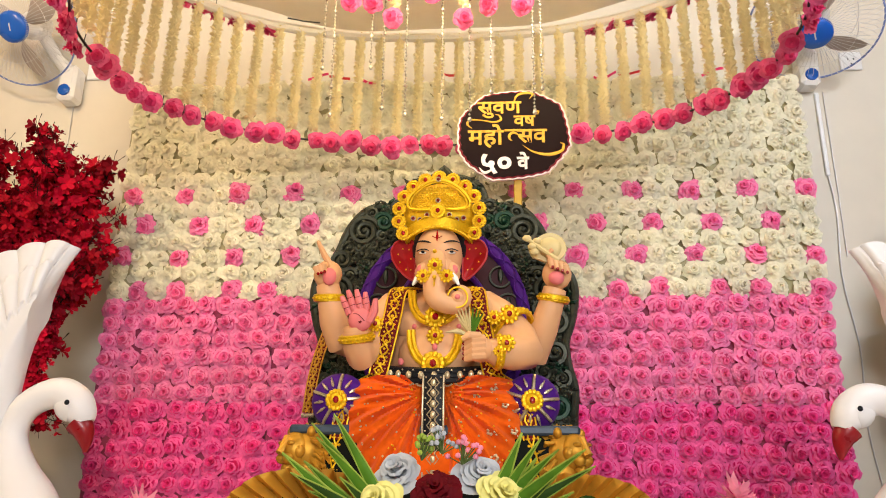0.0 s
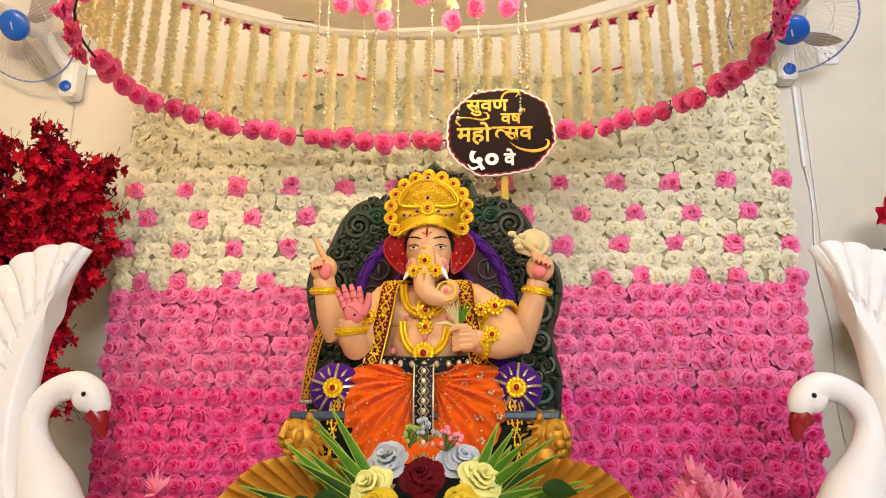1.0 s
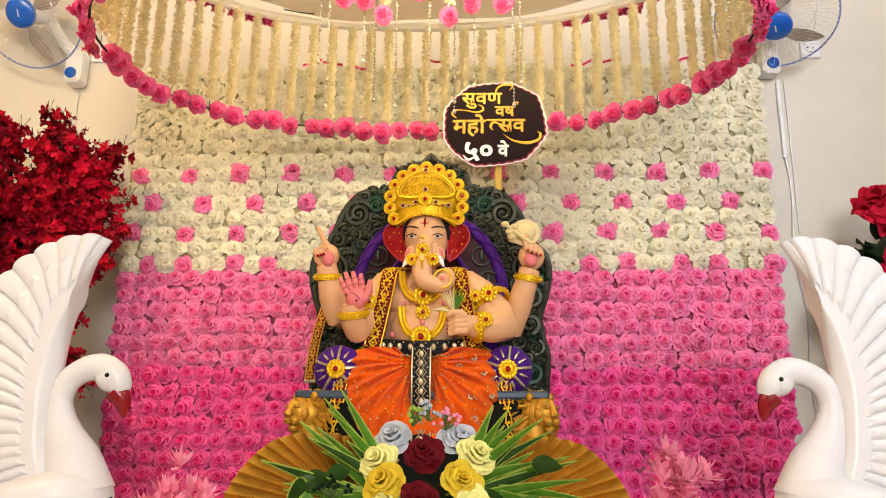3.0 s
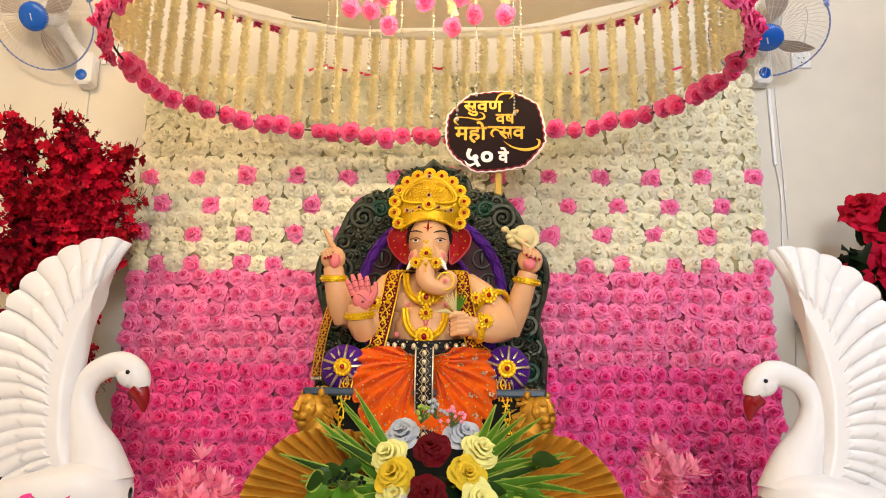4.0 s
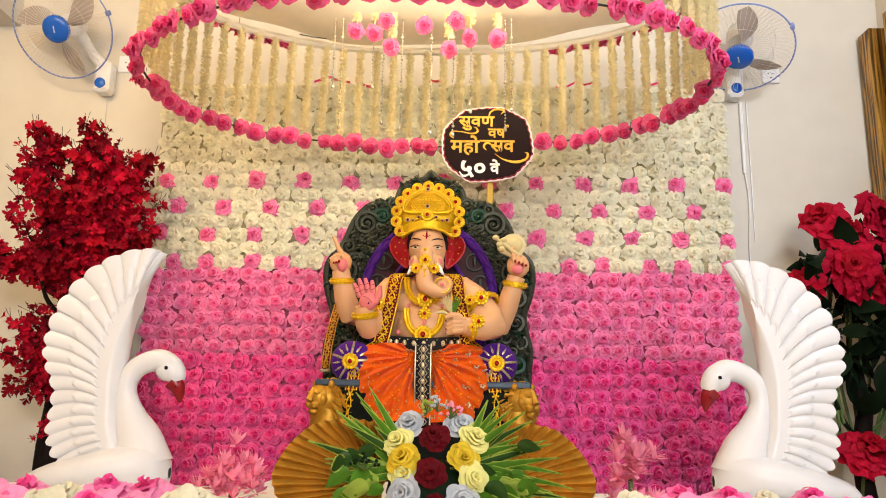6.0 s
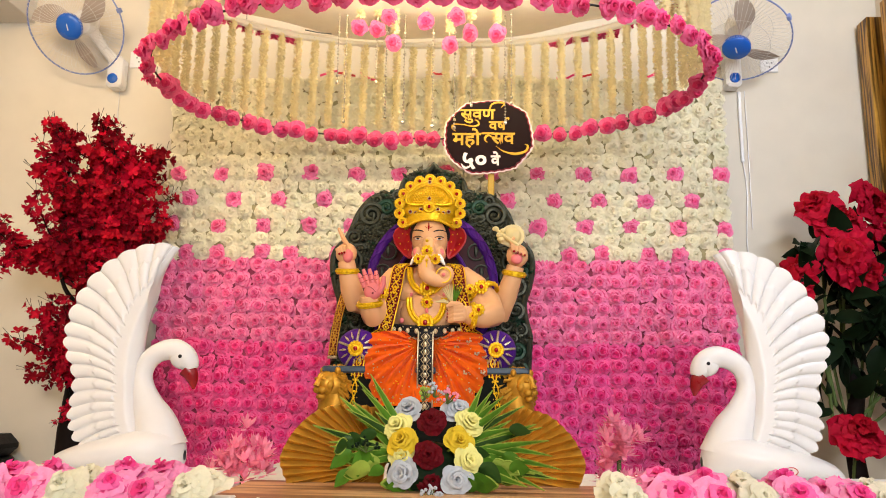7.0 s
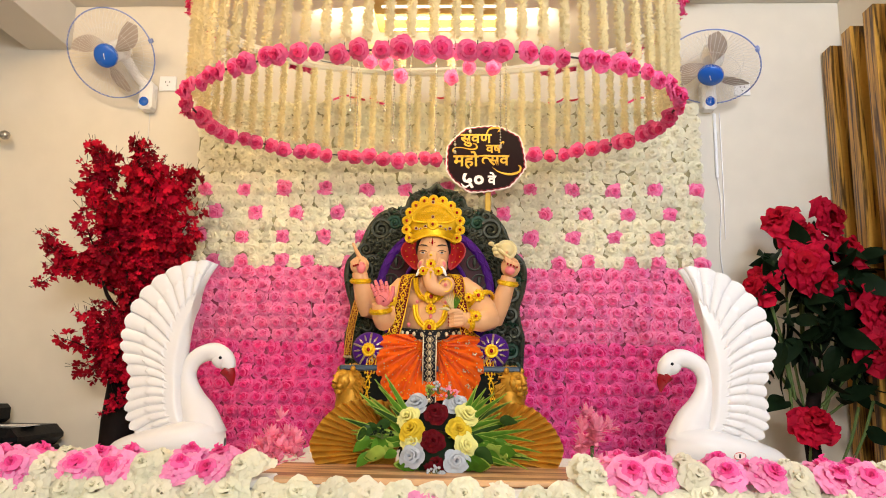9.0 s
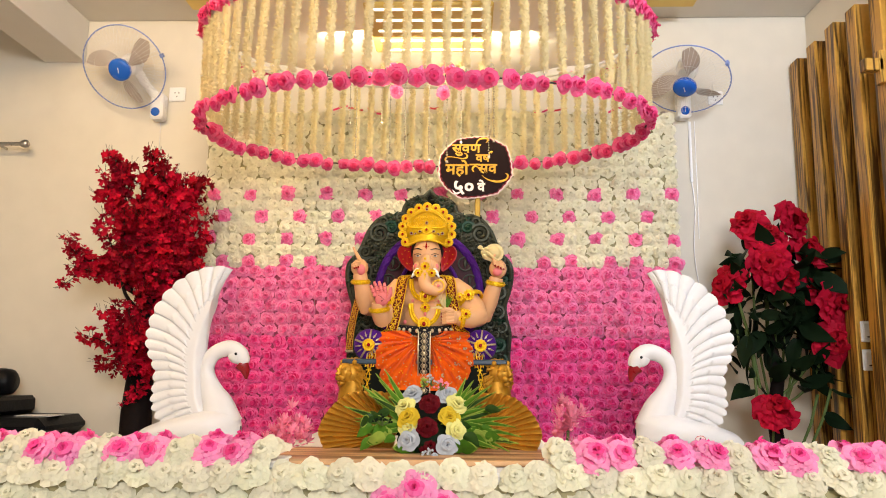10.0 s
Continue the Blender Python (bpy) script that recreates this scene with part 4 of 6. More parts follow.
    hang = Shape(MAROON, OLD_GOLD, SEQUIN)
    ribbon(hang, [(CX - 0.338, 2.22, 1.56), (CX - 0.348, 2.17, 1.48), (CX - 0.356, 2.14, 1.40), (CX - 0.362, 2.13, 1.315)], 0.027, 0, 1)
    for k in range(6):
        hang.ball((CX - 0.376 + 0.006 * k, 2.128, 1.308), (0.004, 0.004, 0.007), 2, 6, 4)
    thing("sash", hang, "maroon sash with gold border hanging on the throne", "sash", at=SEATED)


def ribbon(sh, pts, width, mi, trim=None, side=(1, 0, 0), beads=0):
    """A cloth band along pts with raised gold edges and a row of gold motifs."""
    pts = [Vector(p) for p in pts]
    fine = []
    for k in range(len(pts) - 1):
        p0, p1, p2, p3 = pts[max(k - 1, 0)], pts[k], pts[k + 1], pts[min(k + 2, len(pts) - 1)]
        for j in range(8):
            f = j / 8
            fine.append(0.5 * (2 * p1 + (p2 - p0) * f + (2 * p0 - 5 * p1 + 4 * p2 - p3) * f * f + (3 * p1 - p0 - 3 * p2 + p3) * f ** 3))
    fine.append(pts[-1])
    n = len(fine)
    cross = []
    for k in range(n):
        d = (fine[min(k + 1, n - 1)] - fine[max(k - 1, 0)]).normalized()
        s = Vector(side)
        s = (s - d * s.dot(d)).normalized()
        cross.append(s)
    sh.grid(lambda u, v: fine[round(v * (n - 1))] + cross[round(v * (n - 1))] * (width * (u - 0.5)) + Vector((0, -0.003 * math.sin(u * math.pi), 0)), 4, n - 1, mi)
    sh.grid(lambda u, v: fine[round(v * (n - 1))] + cross[round(v * (n - 1))] * (width * (0.5 - u)) + Vector((0, 0.003, 0)), 4, n - 1, mi)
    if trim is not None:
        for sg in (-0.5, 0.5):
            sh.tube([p + c * width * sg for p, c in zip(fine, cross)], 0.0026, 6, trim)
        # a pair of gold vines that cross along the band
        for sg in (-1, 1):
            sh.tube([p + c * (width * 0.24 * sg * math.sin(k * 1.1)) + Vector((0, -0.005, 0)) for k, (p, c) in enumerate(zip(fine, cross))], 0.0024, 5, trim)
        last, row = None, 0
        for k in range(n):
            if last is None or (fine[k] - last).length > 0.0078:
                last = fine[k]
                row += 1
                for sg in ((-0.24, 0, 0.24) if row % 2 else (-0.33, -0.12, 0.12, 0.33)):
                    r = (0.0062 if sg == 0 else 0.0044 if row % 2 else 0.0034) * (0.62 + 0.3 * ((row * 7) % 5) / 5)
                    sh.ball(fine[k] + cross[k] * width * sg + Vector((0, -0.004, 0)), (r, 0.003, r), trim, 6, 4)


def hand(sh, c, mi, tips, r=0.030):
    sh.ball(c, (r * 1.05, r * 0.72, r * 1.15), mi, 12, 8)
    c = Vector(c)
    for base, mid, tip in tips:
        sh.tube([c + Vector(base), c + Vector(mid), c + Vector(tip)], [0.0098, 0.0092, 0.0060], 8, mi)
        sh.ball(c + Vector(tip), 0.0060, mi, 8, 5)
        sh.ball(c + Vector(mid), 0.0094, mi, 8, 5)


def ring_round(sh, c, axis, r, thick, mi, n=22, beads=True):
    q = Vector((0, 0, 1)).rotation_difference(Vector(axis))
    pts = [Vector(c) + q @ Vector((r * math.cos(2 * math.pi * k / n), r * math.sin(2 * math.pi * k / n), 0)) for k in range(n + 1)]
    for off in (-0.7, 0.0, 0.7):
        sh.tube([p + Vector(axis).normalized() * thick * off for p in pts], thick * (0.62 if off else 0.8), 6, mi)
    if beads:
        for p in pts[:-1]:
            sh.ball(p + (p - Vector(c)).normalized() * thick * 0.5, thick * 0.5, mi, 6, 4)


def statue():
    SK, PA, ER, HA, GO, RU, OR, MA, SQ, BL, IV, WH, LF, NAIL = range(14)
    sh = Shape(SKIN, PALM_PINK, EAR_RED, HAIR, GOLD_BRIGHT, RUBY, ORANGE, MAROON, SEQUIN, BLACK, IVORY, PLASTIC_WHITE, LEAF_BRIGHT, RUBY)
    X = CX
    # torso
    sh.grid(lambda u, v: (lambda w, d, z, yc: (X + w * math.cos(2 * math.pi * u), yc + d * math.sin(2 * math.pi * u), z))(
        *(lambda f: (np.interp(f, [0, .12, .3, .5, .68, .82, .93, 1], [.125, .138, .140, .134, .150, .150, .10, .05]),
                     np.interp(f, [0, .15, .35, .55, .7, .85, 1], [.10, .115, .122, .105, .10, .085, .05]),
                     1.36 + 0.30 * f, np.interp(f, [0, .4, 1], [2.12, 2.12, 2.15])))(v)), 32, 22, SK, True)
    for s in (-1, 1):
        sh.ball((X + s * 0.064, 2.062, 1.548), (0.058, 0.040, 0.044), SK, 16, 10)
        sh.ball((X + s * 0.060, 2.024, 1.536), (0.0065, 0.004, 0.0075), PA, 8, 5)
    sh.ball((X, 2.045, 1.46), (0.105, 0.062, 0.085), SK, 20, 12)
    sh.ball((X - 0.092, 2.006, 1.438), (0.008, 0.004, 0.010), PA, 8, 5)
    # head
    head = len(sh.v)
    sh.ball((X, 2.085, 1.782), (0.068, 0.075, 0.090), SK, 22, 14)
    sh.ball((X, 2.112, 1.806), (0.081, 0.068, 0.088), HA, 18, 12)
    sh.ball((X, 2.062, 1.728), (0.055, 0.060, 0.055), SK, 16, 10)
    for s in (-1, 1):
        sh.ball((X + s * 0.038, 2.040, 1.718), (0.026, 0.030, 0.032), SK, 12, 8)
        # eye, lid and brow
        sh.ball((X + s * 0.040, 2.0215, 1.772), (0.0112, 0.006, 0.0034), WH, 12, 6)
        sh.ball((X + s * 0.040, 2.0165, 1.7735), (0.0056, 0.004, 0.0036), BL, 8, 5)
        sh.tube(arc(lambda f: (X + s * (0.022 + 0.036 * f), 2.0165 + 0.006 * f, 1.7765 + 0.006 * math.sin(math.pi * f)), 8), 0.0016, 5, BL)
        sh.tube(arc(lambda f: (X + s * (0.018 + 0.046 * f), 2.0135 + 0.013 * f, 1.799 + 0.007 * math.sin(math.pi * f * 0.9)), 8), [0.001, 0.002, 0.0024, 0.0026, 0.0026, 0.0024, 0.002, 0.0015, 0.0008], 5, BL)
        # ear: a hollowed leaf with its point down
        ear = [(-0.008, 0.052), (0.010, 0.064), (0.034, 0.062), (0.054, 0.050), (0.066, 0.028), (0.061, 0.002), (0.044, -0.022), (0.020, -0.046), (-0.006, -0.062), (-0.014, -0.052), (-0.014, -0.020), (-0.012, 0.02)]
        base = Vector((X + s * 0.080, 2.095, 1.772))
        n = len(ear)

        def ear_point(u, v, s=s, base=base, ear=ear, n=n):
            k = u * n
            i, f = int(k) % n, k - int(k)
            a, b = ear[i], ear[(i + 1) % n]
            ex, ez = a[0] + (b[0] - a[0]) * f, a[1] + (b[1] - a[1]) * f
            cxx, czz = 0.020, 0.006
            return base + Vector((s * 0.88 * (cxx + (ex - cxx) * v), -0.006 * v * v + 0.022 * (1 - v) + 0.012 * u * (1 - u), czz + (ez - czz) * v))

        sh.grid(ear_point, 44, 5, ER, True)
        pts = [ear_point(k / 44, 1.0) for k in range(45)]
        sh.tube(pts[:24], 0.0036, 6, ER)
        sh.tube(pts[23:], 0.0030, 6, ER)
        for k in range(7):
            p = ear_point(k / 7 + 0.03, 0.55)
            sh.ball(p + Vector((0, -0.003, 0)), (0.0024, 0.002, 0.0024), GO, 6, 4)
        # tusk
        sh.tube([(X + s * 0.038, 2.010, 1.706), (X + s * 0.050, 1.985, 1.690), (X + s * 0.062, 1.975, 1.668)], [0.010, 0.009, 0.003], 8, WH)
    # tilak
    sh.tube([(X, 2.014, 1.836), (X, 2.007, 1.815), (X, 2.004, 1.800)], [0.001, 0.004, 0.001], 6, RU)
    sh.tube(arc(lambda f: (X + 0.014 * (2 * f - 1), 2.006, 1.816 - 0.006 * math.sin(math.pi * f)), 6), 0.0012, 5, RU)
    # blush on the cheeks, then the whole head sits low under the crown
    for s in (-1, 1):
        sh.ball((X + s * 0.046, 2.020, 1.722), (0.012, 0.0075, 0.015), PA, 12, 7)
    sh.v[head:] = [(p[0], p[1], p[2] - 0.030) for p in sh.v[head:]]
    # trunk with its curl
    tr = [(0, 2.040, 1.742), (0, 2.005, 1.716), (0, 1.980, 1.686), (-0.001, 1.965, 1.660), (-0.003, 1.955, 1.630), (0.0, 1.950, 1.604), (0.012, 1.948, 1.588), (0.034, 1.950, 1.578), (0.058, 1.953, 1.574), (0.080, 1.955, 1.590), (0.080, 1.952, 1.612), (0.062, 1.950, 1.620)]
    sh.tube([(float(p[0]) + X, float(p[1]), float(p[2])) for p in smooth_path(tr, 3)], [float(r) for r in np.interp(np.linspace(0, 1, 34), np.linspace(0, 1, 12), [0.020, 0.024, 0.028, 0.030, 0.030, 0.029, 0.027, 0.024, 0.019, 0.015, 0.014, 0.013])], 18, SK)
    sh.ball((X + 0.060, 1.944, 1.596), (0.018, 0.012, 0.018), SK, 12, 8)
    sh.ball((X + 0.060, 1.935, 1.596), (0.008, 0.006, 0.008), PA, 10, 6)
    sh.tube(arc(lambda f: (X + 0.060 + 0.026 * math.cos(2 * math.pi * f), 1.936, 1.595 + 0.027 * math.sin(2 * math.pi * f)), 24), 0.0026, 6, GO)
    rosette(sh, (X, 1.940, 1.683), 0.0215, GO, RU, 10)
    rosette(sh, (X - 0.031, 1.934, 1.652), 0.0190, GO, RU, 10)
    rosette(sh, (X + 0.031, 1.934, 1.652), 0.0190, GO, RU, 10)
    for dx, dz in ((0, 1.716), (-0.012, 1.658), (0.012, 1.658), (0, 1.646)):
        sh.ball((X + dx, 1.920, dz), (0.006, 0.004, 0.006), GO, 8, 5)
    sh.tube([(X, 1.928, 1.644), (X, 1.914, 1.620)], [0.003, 0.002], 5, GO)
    # crown: band, raised leaf-shaped plate, rim of bosses
    K = 1.864
    sh.grid(lambda u, v: (lambda a, w: (X + w * math.cos(a), 2.105 + 0.085 * math.sin(a), 1.812 + 0.034 * v - 0.022 * math.cos(a) ** 2))(math.pi * (1 + u), 0.088 + 0.012 * v), 24, 4, GO)
    sh.grid(lambda u, v: (lambda a: (X + 0.104 * v * math.cos(a), 2.085 - 0.045 * (1 - v * v), K + (0.108 if math.sin(a) > 0 else 0.052) * v * math.sin(a)))(2 * math.pi * u), 40, 8, GO, True)
    sh.ball((X, 2.14, K), (0.104, 0.055, 0.098), GO, 20, 12)

    def heart(f, k=1.0):
        a = 2 * math.pi * f
        return (X + k * 0.082 * math.cos(a) * (1 + 0.10 * math.cos(2 * a)), K + 0.036 + k * (0.066 * max(math.sin(a), 0) ** 1.2 if math.sin(a) > 0 else -0.030 * (-math.sin(a)) ** 0.6 * (0.55 + 0.45 * abs(math.cos(a)) ** 0.5)))

    for k, th in ((1.0, 0.0042), (0.90, 0.0022)):
        sh.tube([(heart(j / 48, k)[0], 2.040 + 1.6 * (heart(j / 48, k)[0] - X) ** 2, heart(j / 48, k)[1]) for j in range(49)], th, 6, GO)
    # woven lattice inside the leaf
    for j in range(12):
        for k in range(15):
            a, b = (k - 7) * 0.0102 + (j % 2) * 0.005, K + 0.012 + j * 0.0068
            if abs(a) < 0.066 and (a / 0.068) ** 2 + ((b - K - 0.036) / (0.048 if b > K + 0.036 else 0.024)) ** 2 < 1:
                sh.ball((X + a, 2.042 + 2.0 * a * a, b), (0.0040, 0.0025, 0.0032), GO, 6, 4)
    for k in range(13):
        a = math.pi * (-0.165 + 1.33 * k / 12)
        rosette(sh, (X + 0.117 * math.cos(a), 2.060 + 0.012 * abs(math.cos(a)), K + 0.006 + 0.112 * math.sin(a)), 0.0215, GO, RU, 14)
        c, r = (X + 0.117 * math.cos(a), K + 0.006 + 0.112 * math.sin(a)), 0.013
        sh.tube(arc(lambda f: (c[0] + r * math.cos(2 * math.pi * f), 2.050 + 0.012 * abs(math.cos(a)), c[1] + r * math.sin(2 * math.pi * f)), 14), 0.0022, 5, GO)
    rosette(sh, (X, 2.020, K), 0.023, GO, RU, 16)
    for dx, dz in ((0, 0.034), (-0.032, -0.006), (0.032, -0.006), (0.052, -0.018), (-0.052, -0.018), (-0.072, -0.012), (0.072, -0.012), (0, -0.034), (0, 0.098)):
        sh.ball((X + dx, 2.026 + 0.30 * abs(dx), K + dz), (0.0058, 0.004, 0.0058), MA, 8, 5)
        sh.tube(arc(lambda f: (X + dx + 0.0065 * math.cos(2 * math.pi * f), 2.024 + 0.30 * abs(dx), K + dz + 0.0065 * math.sin(2 * math.pi * f)), 10), 0.0016, 5, SQ)
    # peaked ornament over the brow
    for s in (-1, 1):
        for dz in (0, -0.011, -0.022):
            sh.tube([(X + s * 0.010, 2.026, K - 0.022 + dz * 0.5), (X + s * 0.034, 2.030, K - 0.012 + dz), (X + s * 0.062, 2.044, K - 0.026 + dz), (X + s * 0.086, 2.066, K - 0.030 + dz)], 0.0028, 6, GO)
    for k in range(36):
        a = math.pi * (1 + k / 35)
        sh.ball((X + 0.094 * math.cos(a), 2.100 + 0.088 * math.sin(a), 1.815 - 0.020 * math.cos(a) ** 2), (0.0042, 0.004, 0.0046), GO, 6, 4)
    # arms
    def limb(pts, rad):
        sh.tube([(X + a, b, c) for a, b, c in pts], rad, 16, SK)
    limb([(-0.13, 2.16, 1.600), (-0.20, 2.17, 1.555), (-0.245, 2.15, 1.505), (-0.276, 2.12, 1.512), (-0.294, 2.09, 1.565), (-0.304, 2.075, 1.620), (-0.312, 2.07, 1.665)], [0.050, 0.050, 0.046, 0.044, 0.040, 0.035, 0.032])
    limb([(0.13, 2.16, 1.595), (0.20, 2.17, 1.545), (0.235, 2.15, 1.490), (0.264, 2.12, 1.482), (0.292, 2.09, 1.545), (0.313, 2.075, 1.610), (0.324, 2.07, 1.650)], [0.050, 0.052, 0.050, 0.046, 0.040, 0.035, 0.032])
    limb([(-0.12, 2.11, 1.615), (-0.155, 2.08, 1.560), (-0.180, 2.03, 1.485), (-0.195, 1.985, 1.455), (-0.203, 1.955, 1.480), (-0.207, 1.94, 1.520)], [0.046, 0.052, 0.048, 0.044, 0.038, 0.030])
    limb([(0.12, 2.11, 1.615), (0.165, 2.08, 1.570), (0.215, 2.04, 1.500), (0.232, 1.995, 1.462), (0.200, 1.955, 1.450), (0.160, 1.935, 1.452), (0.135, 1.93, 1.458)], [0.046, 0.056, 0.058, 0.050, 0.042, 0.036, 0.028])
    # hands
    fist = len(sh.v)
    hand(sh, (X - 0.314, 2.065, 1.705), SK, [((0.012, -0.012, 0.02), (-0.008, -0.018, 0.055), (-0.028, -0.02, 0.098))], 0.039)
    for k in range(3):
        sh.tube([(X - 0.324 - 0.012 * k + 0.01, 2.045, 1.728 - 0.004 * k), (X - 0.330 - 0.010 * k + 0.01, 2.028, 1.722 - 0.004 * k), (X - 0.325 - 0.009 * k + 0.01, 2.030, 1.702 - 0.003 * k)], [0.010, 0.0105, 0.007], 8, SK)
        sh.ball((X - 0.325 - 0.009 * k + 0.01, 2.0235, 1.702 - 0.003 * k), (0.0045, 0.003, 0.0055), NAIL, 6, 4)
    sh.ball((X - 0.303, 2.035, 1.690), (0.020, 0.012, 0.028), PA, 10, 6)
    sh.v[fist:] = [(p[0] + 0.002, p[1], 1.705 + 0.92 * (p[2] - 1.705) - 0.012) for p in sh.v[fist:]]
    hand(sh, (X + 0.330, 2.065, 1.690), SK, [], 0.039)
    for k in range(4):
        sh.tube([(X + 0.312 + 0.012 * k, 2.045, 1.722 - 0.005 * k), (X + 0.312 + 0.013 * k, 2.026, 1.718 - 0.006 * k), (X + 0.316 + 0.013 * k, 2.028, 1.698 - 0.005 * k)], [0.010, 0.0105, 0.007], 8, SK)
        sh.ball((X + 0.316 + 0.013 * k, 2.0215, 1.699 - 0.005 * k), (0.0045, 0.003, 0.0055), NAIL, 6, 4)
    sh.tube([(X + 0.318, 2.04, 1.715), (X + 0.306, 2.032, 1.740), (X + 0.318, 2.03, 1.752)], [0.010, 0.009, 0.006], 8, SK)
    sh.ball((X + 0.326, 2.034, 1.672), (0.022, 0.012, 0.020), PA, 10, 6)
    # open palm
    palm = len(sh.v)
    c = Vector((X - 0.212, 1.925, 1.558))
    sh.ball(c, (0.034, 0.018, 0.038), PA, 14, 9)
    for dx, ln, lean in ((-0.026, 0.060, -0.014), (-0.010, 0.074, -0.010), (0.007, 0.070, -0.004), (0.022, 0.056, 0.004)):
        sh.tube([c + Vector((dx, 0, 0.022)), c + Vector((dx + lean * 0.5, -0.004, 0.022 + ln * 0.55)), c + Vector((dx + lean, -0.002, 0.022 + ln))], [0.0105, 0.0098, 0.006], 8, PA)
        for h in (0.3, 0.62):
            sh.tube([c + Vector((dx - 0.008 + lean * h, -0.0125, 0.022 + ln * h)), c + Vector((dx + 0.008 + lean * h, -0.0125, 0.024 + ln * h))], 0.0009, 4, MA)
    sh.tube([c + Vector((0.022, -0.004, -0.015)), c + Vector((0.042, -0.008, 0.012)), c + Vector((0.052, -0.010, 0.048))], [0.013, 0.012, 0.007], 8, PA)
    sh.tube(arc(lambda f: c + Vector((-0.014 + 0.026 * f, -0.0185, 0.018 - 0.03 * f * f)), 6), 0.0009, 4, MA)
    rosette(sh, c + Vector((0, -0.016, -0.012)), 0.005, MA, MA, 5)
    sh.v[palm:] = [(X - 0.190 + 0.92 * (p[0] - c.x) - 0.18 * (p[2] - c.z), p[1], 1.535 + 0.84 * (p[2] - c.z) + 0.22 * (p[0] - c.x)) for p in sh.v[palm:]]
    # fist with a small gold and green bud
    c = Vector((X + 0.118, 1.918, 1.456))
    sh.ball(c, (0.036, 0.028, 0.033), SK, 14, 9)
    for k in range(4):
        sh.tube([c + Vector((0.012, -0.018, 0.024 - 0.014 * k)), c + Vector((-0.018, -0.026, 0.020 - 0.014 * k)), c + Vector((-0.036, -0.012, 0.012 - 0.013 * k))], [0.011, 0.0105, 0.008], 8, SK)
        sh.ball(c + Vector((-0.041, -0.014, 0.013 - 0.013 * k)), (0.004, 0.005, 0.005), NAIL, 6, 4)
    sh.tube([c + Vector((0.0, -0.02, 0.03)), c + Vector((-0.028, -0.034, 0.030)), c + Vector((-0.044, -0.030, 0.022))], [0.011, 0.010, 0.006], 8, SK)
    for k in range(9):
        a = -0.9 + 1.8 * k / 8
        sh.tube([c + Vector((-0.02, -0.02, 0.030)), c + Vector((-0.024 + 0.02 * math.sin(a), -0.03, 0.056)), c + Vector((-0.026 + 0.045 * math.sin(a), -0.034 - 0.006 * (k % 2), 0.064 + 0.036 * math.cos(a)))], [0.003, 0.005, 0.001], 5, LF if k > 4 else IV)
    sh.tube([c + Vector((-0.02, -0.024, 0.028)), c + Vector((-0.055, -0.036, 0.040)), c + Vector((-0.085, -0.040, 0.036))], [0.003, 0.007, 0.001], 6, IV)
    # axe
    sh.slab([(0.045 * math.cos(2 * math.pi * k / 26) - (0.014 if 10 < k < 17 else 0), 0.043 * math.sin(2 * math.pi * k / 26)) for k in range(26)], 0.012, IV, xf=pose(X + 0.312, 2.046, 1.762))
    sh.ball((X + 0.312, 2.052, 1.762), (0.036, 0.016, 0.034), IV, 12, 7)
    sh.tube([(X + 0.250, 2.03, 1.782), (X + 0.285, 2.03, 1.755), (X + 0.330, 2.03, 1.722)], [0.006, 0.008, 0.006], 8, IV)
    for dx, dz in ((0.248, 1.784), (0.262, 1.760), (0.276, 1.776), (0.268, 1.745)):
        sh.ball((X + dx, 2.028, dz), (0.013, 0.008, 0.010), IV, 8, 5)
    # bangles, armlets
    for c, ax, r in (((-0.308, 2.078, 1.628), (0, -0.2, 1), 0.039), ((0.319, 2.078, 1.624), (0.15, -0.2, 1), 0.039), ((-0.203, 1.955, 1.492), (-0.1, -0.3, 1), 0.042), ((0.165, 1.938, 1.452), (-1, -0.2, 0.05), 0.040)):
        ring_round(sh, (X + c[0], c[1], c[2]), ax, r, 0.0085, GO)
    ring_round(sh, (X + 0.205, 2.055, 1.535), (0.6, -0.5, -0.7), 0.060, 0.010, GO)
    for c, r in (((0.195, 1.982, 1.560), 0.026), ((0.155, 1.985, 1.552), 0.020), ((0.185, 1.896, 1.468), 0.022), ((0.165, 1.900, 1.448), 0.014), ((-0.160, 1.985, 1.535), 0.022)):
        rosette(sh, (X + c[0], c[1], c[2]), r, GO, RU, 10)
    # necklaces
    for w, top, low, th in ((0.060, 1.635, 1.545, 0.008), (0.058, 1.520, 1.432, 0.009)):
        for off in (0, 0.011):
            sh.tube(arc(lambda f: (X - 0.002 + (w + off) * math.cos(math.pi * (1 + f)), 1.996 - 0.012 * math.sin(math.pi * f) + (0.03 if low > 1.5 else 0) * abs(2 * f - 1), top + (low - off - top) * math.sin(math.pi * f) ** 0.8), 26), th * 0.75, 7, GO)
    rosette(sh, (X, 1.985, 1.553), 0.030, GO, RU, 12)
    rosette(sh, (X, 1.980, 1.502), 0.023, GO, RU, 10)
    sh.ball((X, 1.975, 1.472), (0.007, 0.005, 0.010), PA, 8, 5)
    rosette(sh, (X - 0.004, 1.972, 1.428), 0.032, GO, RU, 14)
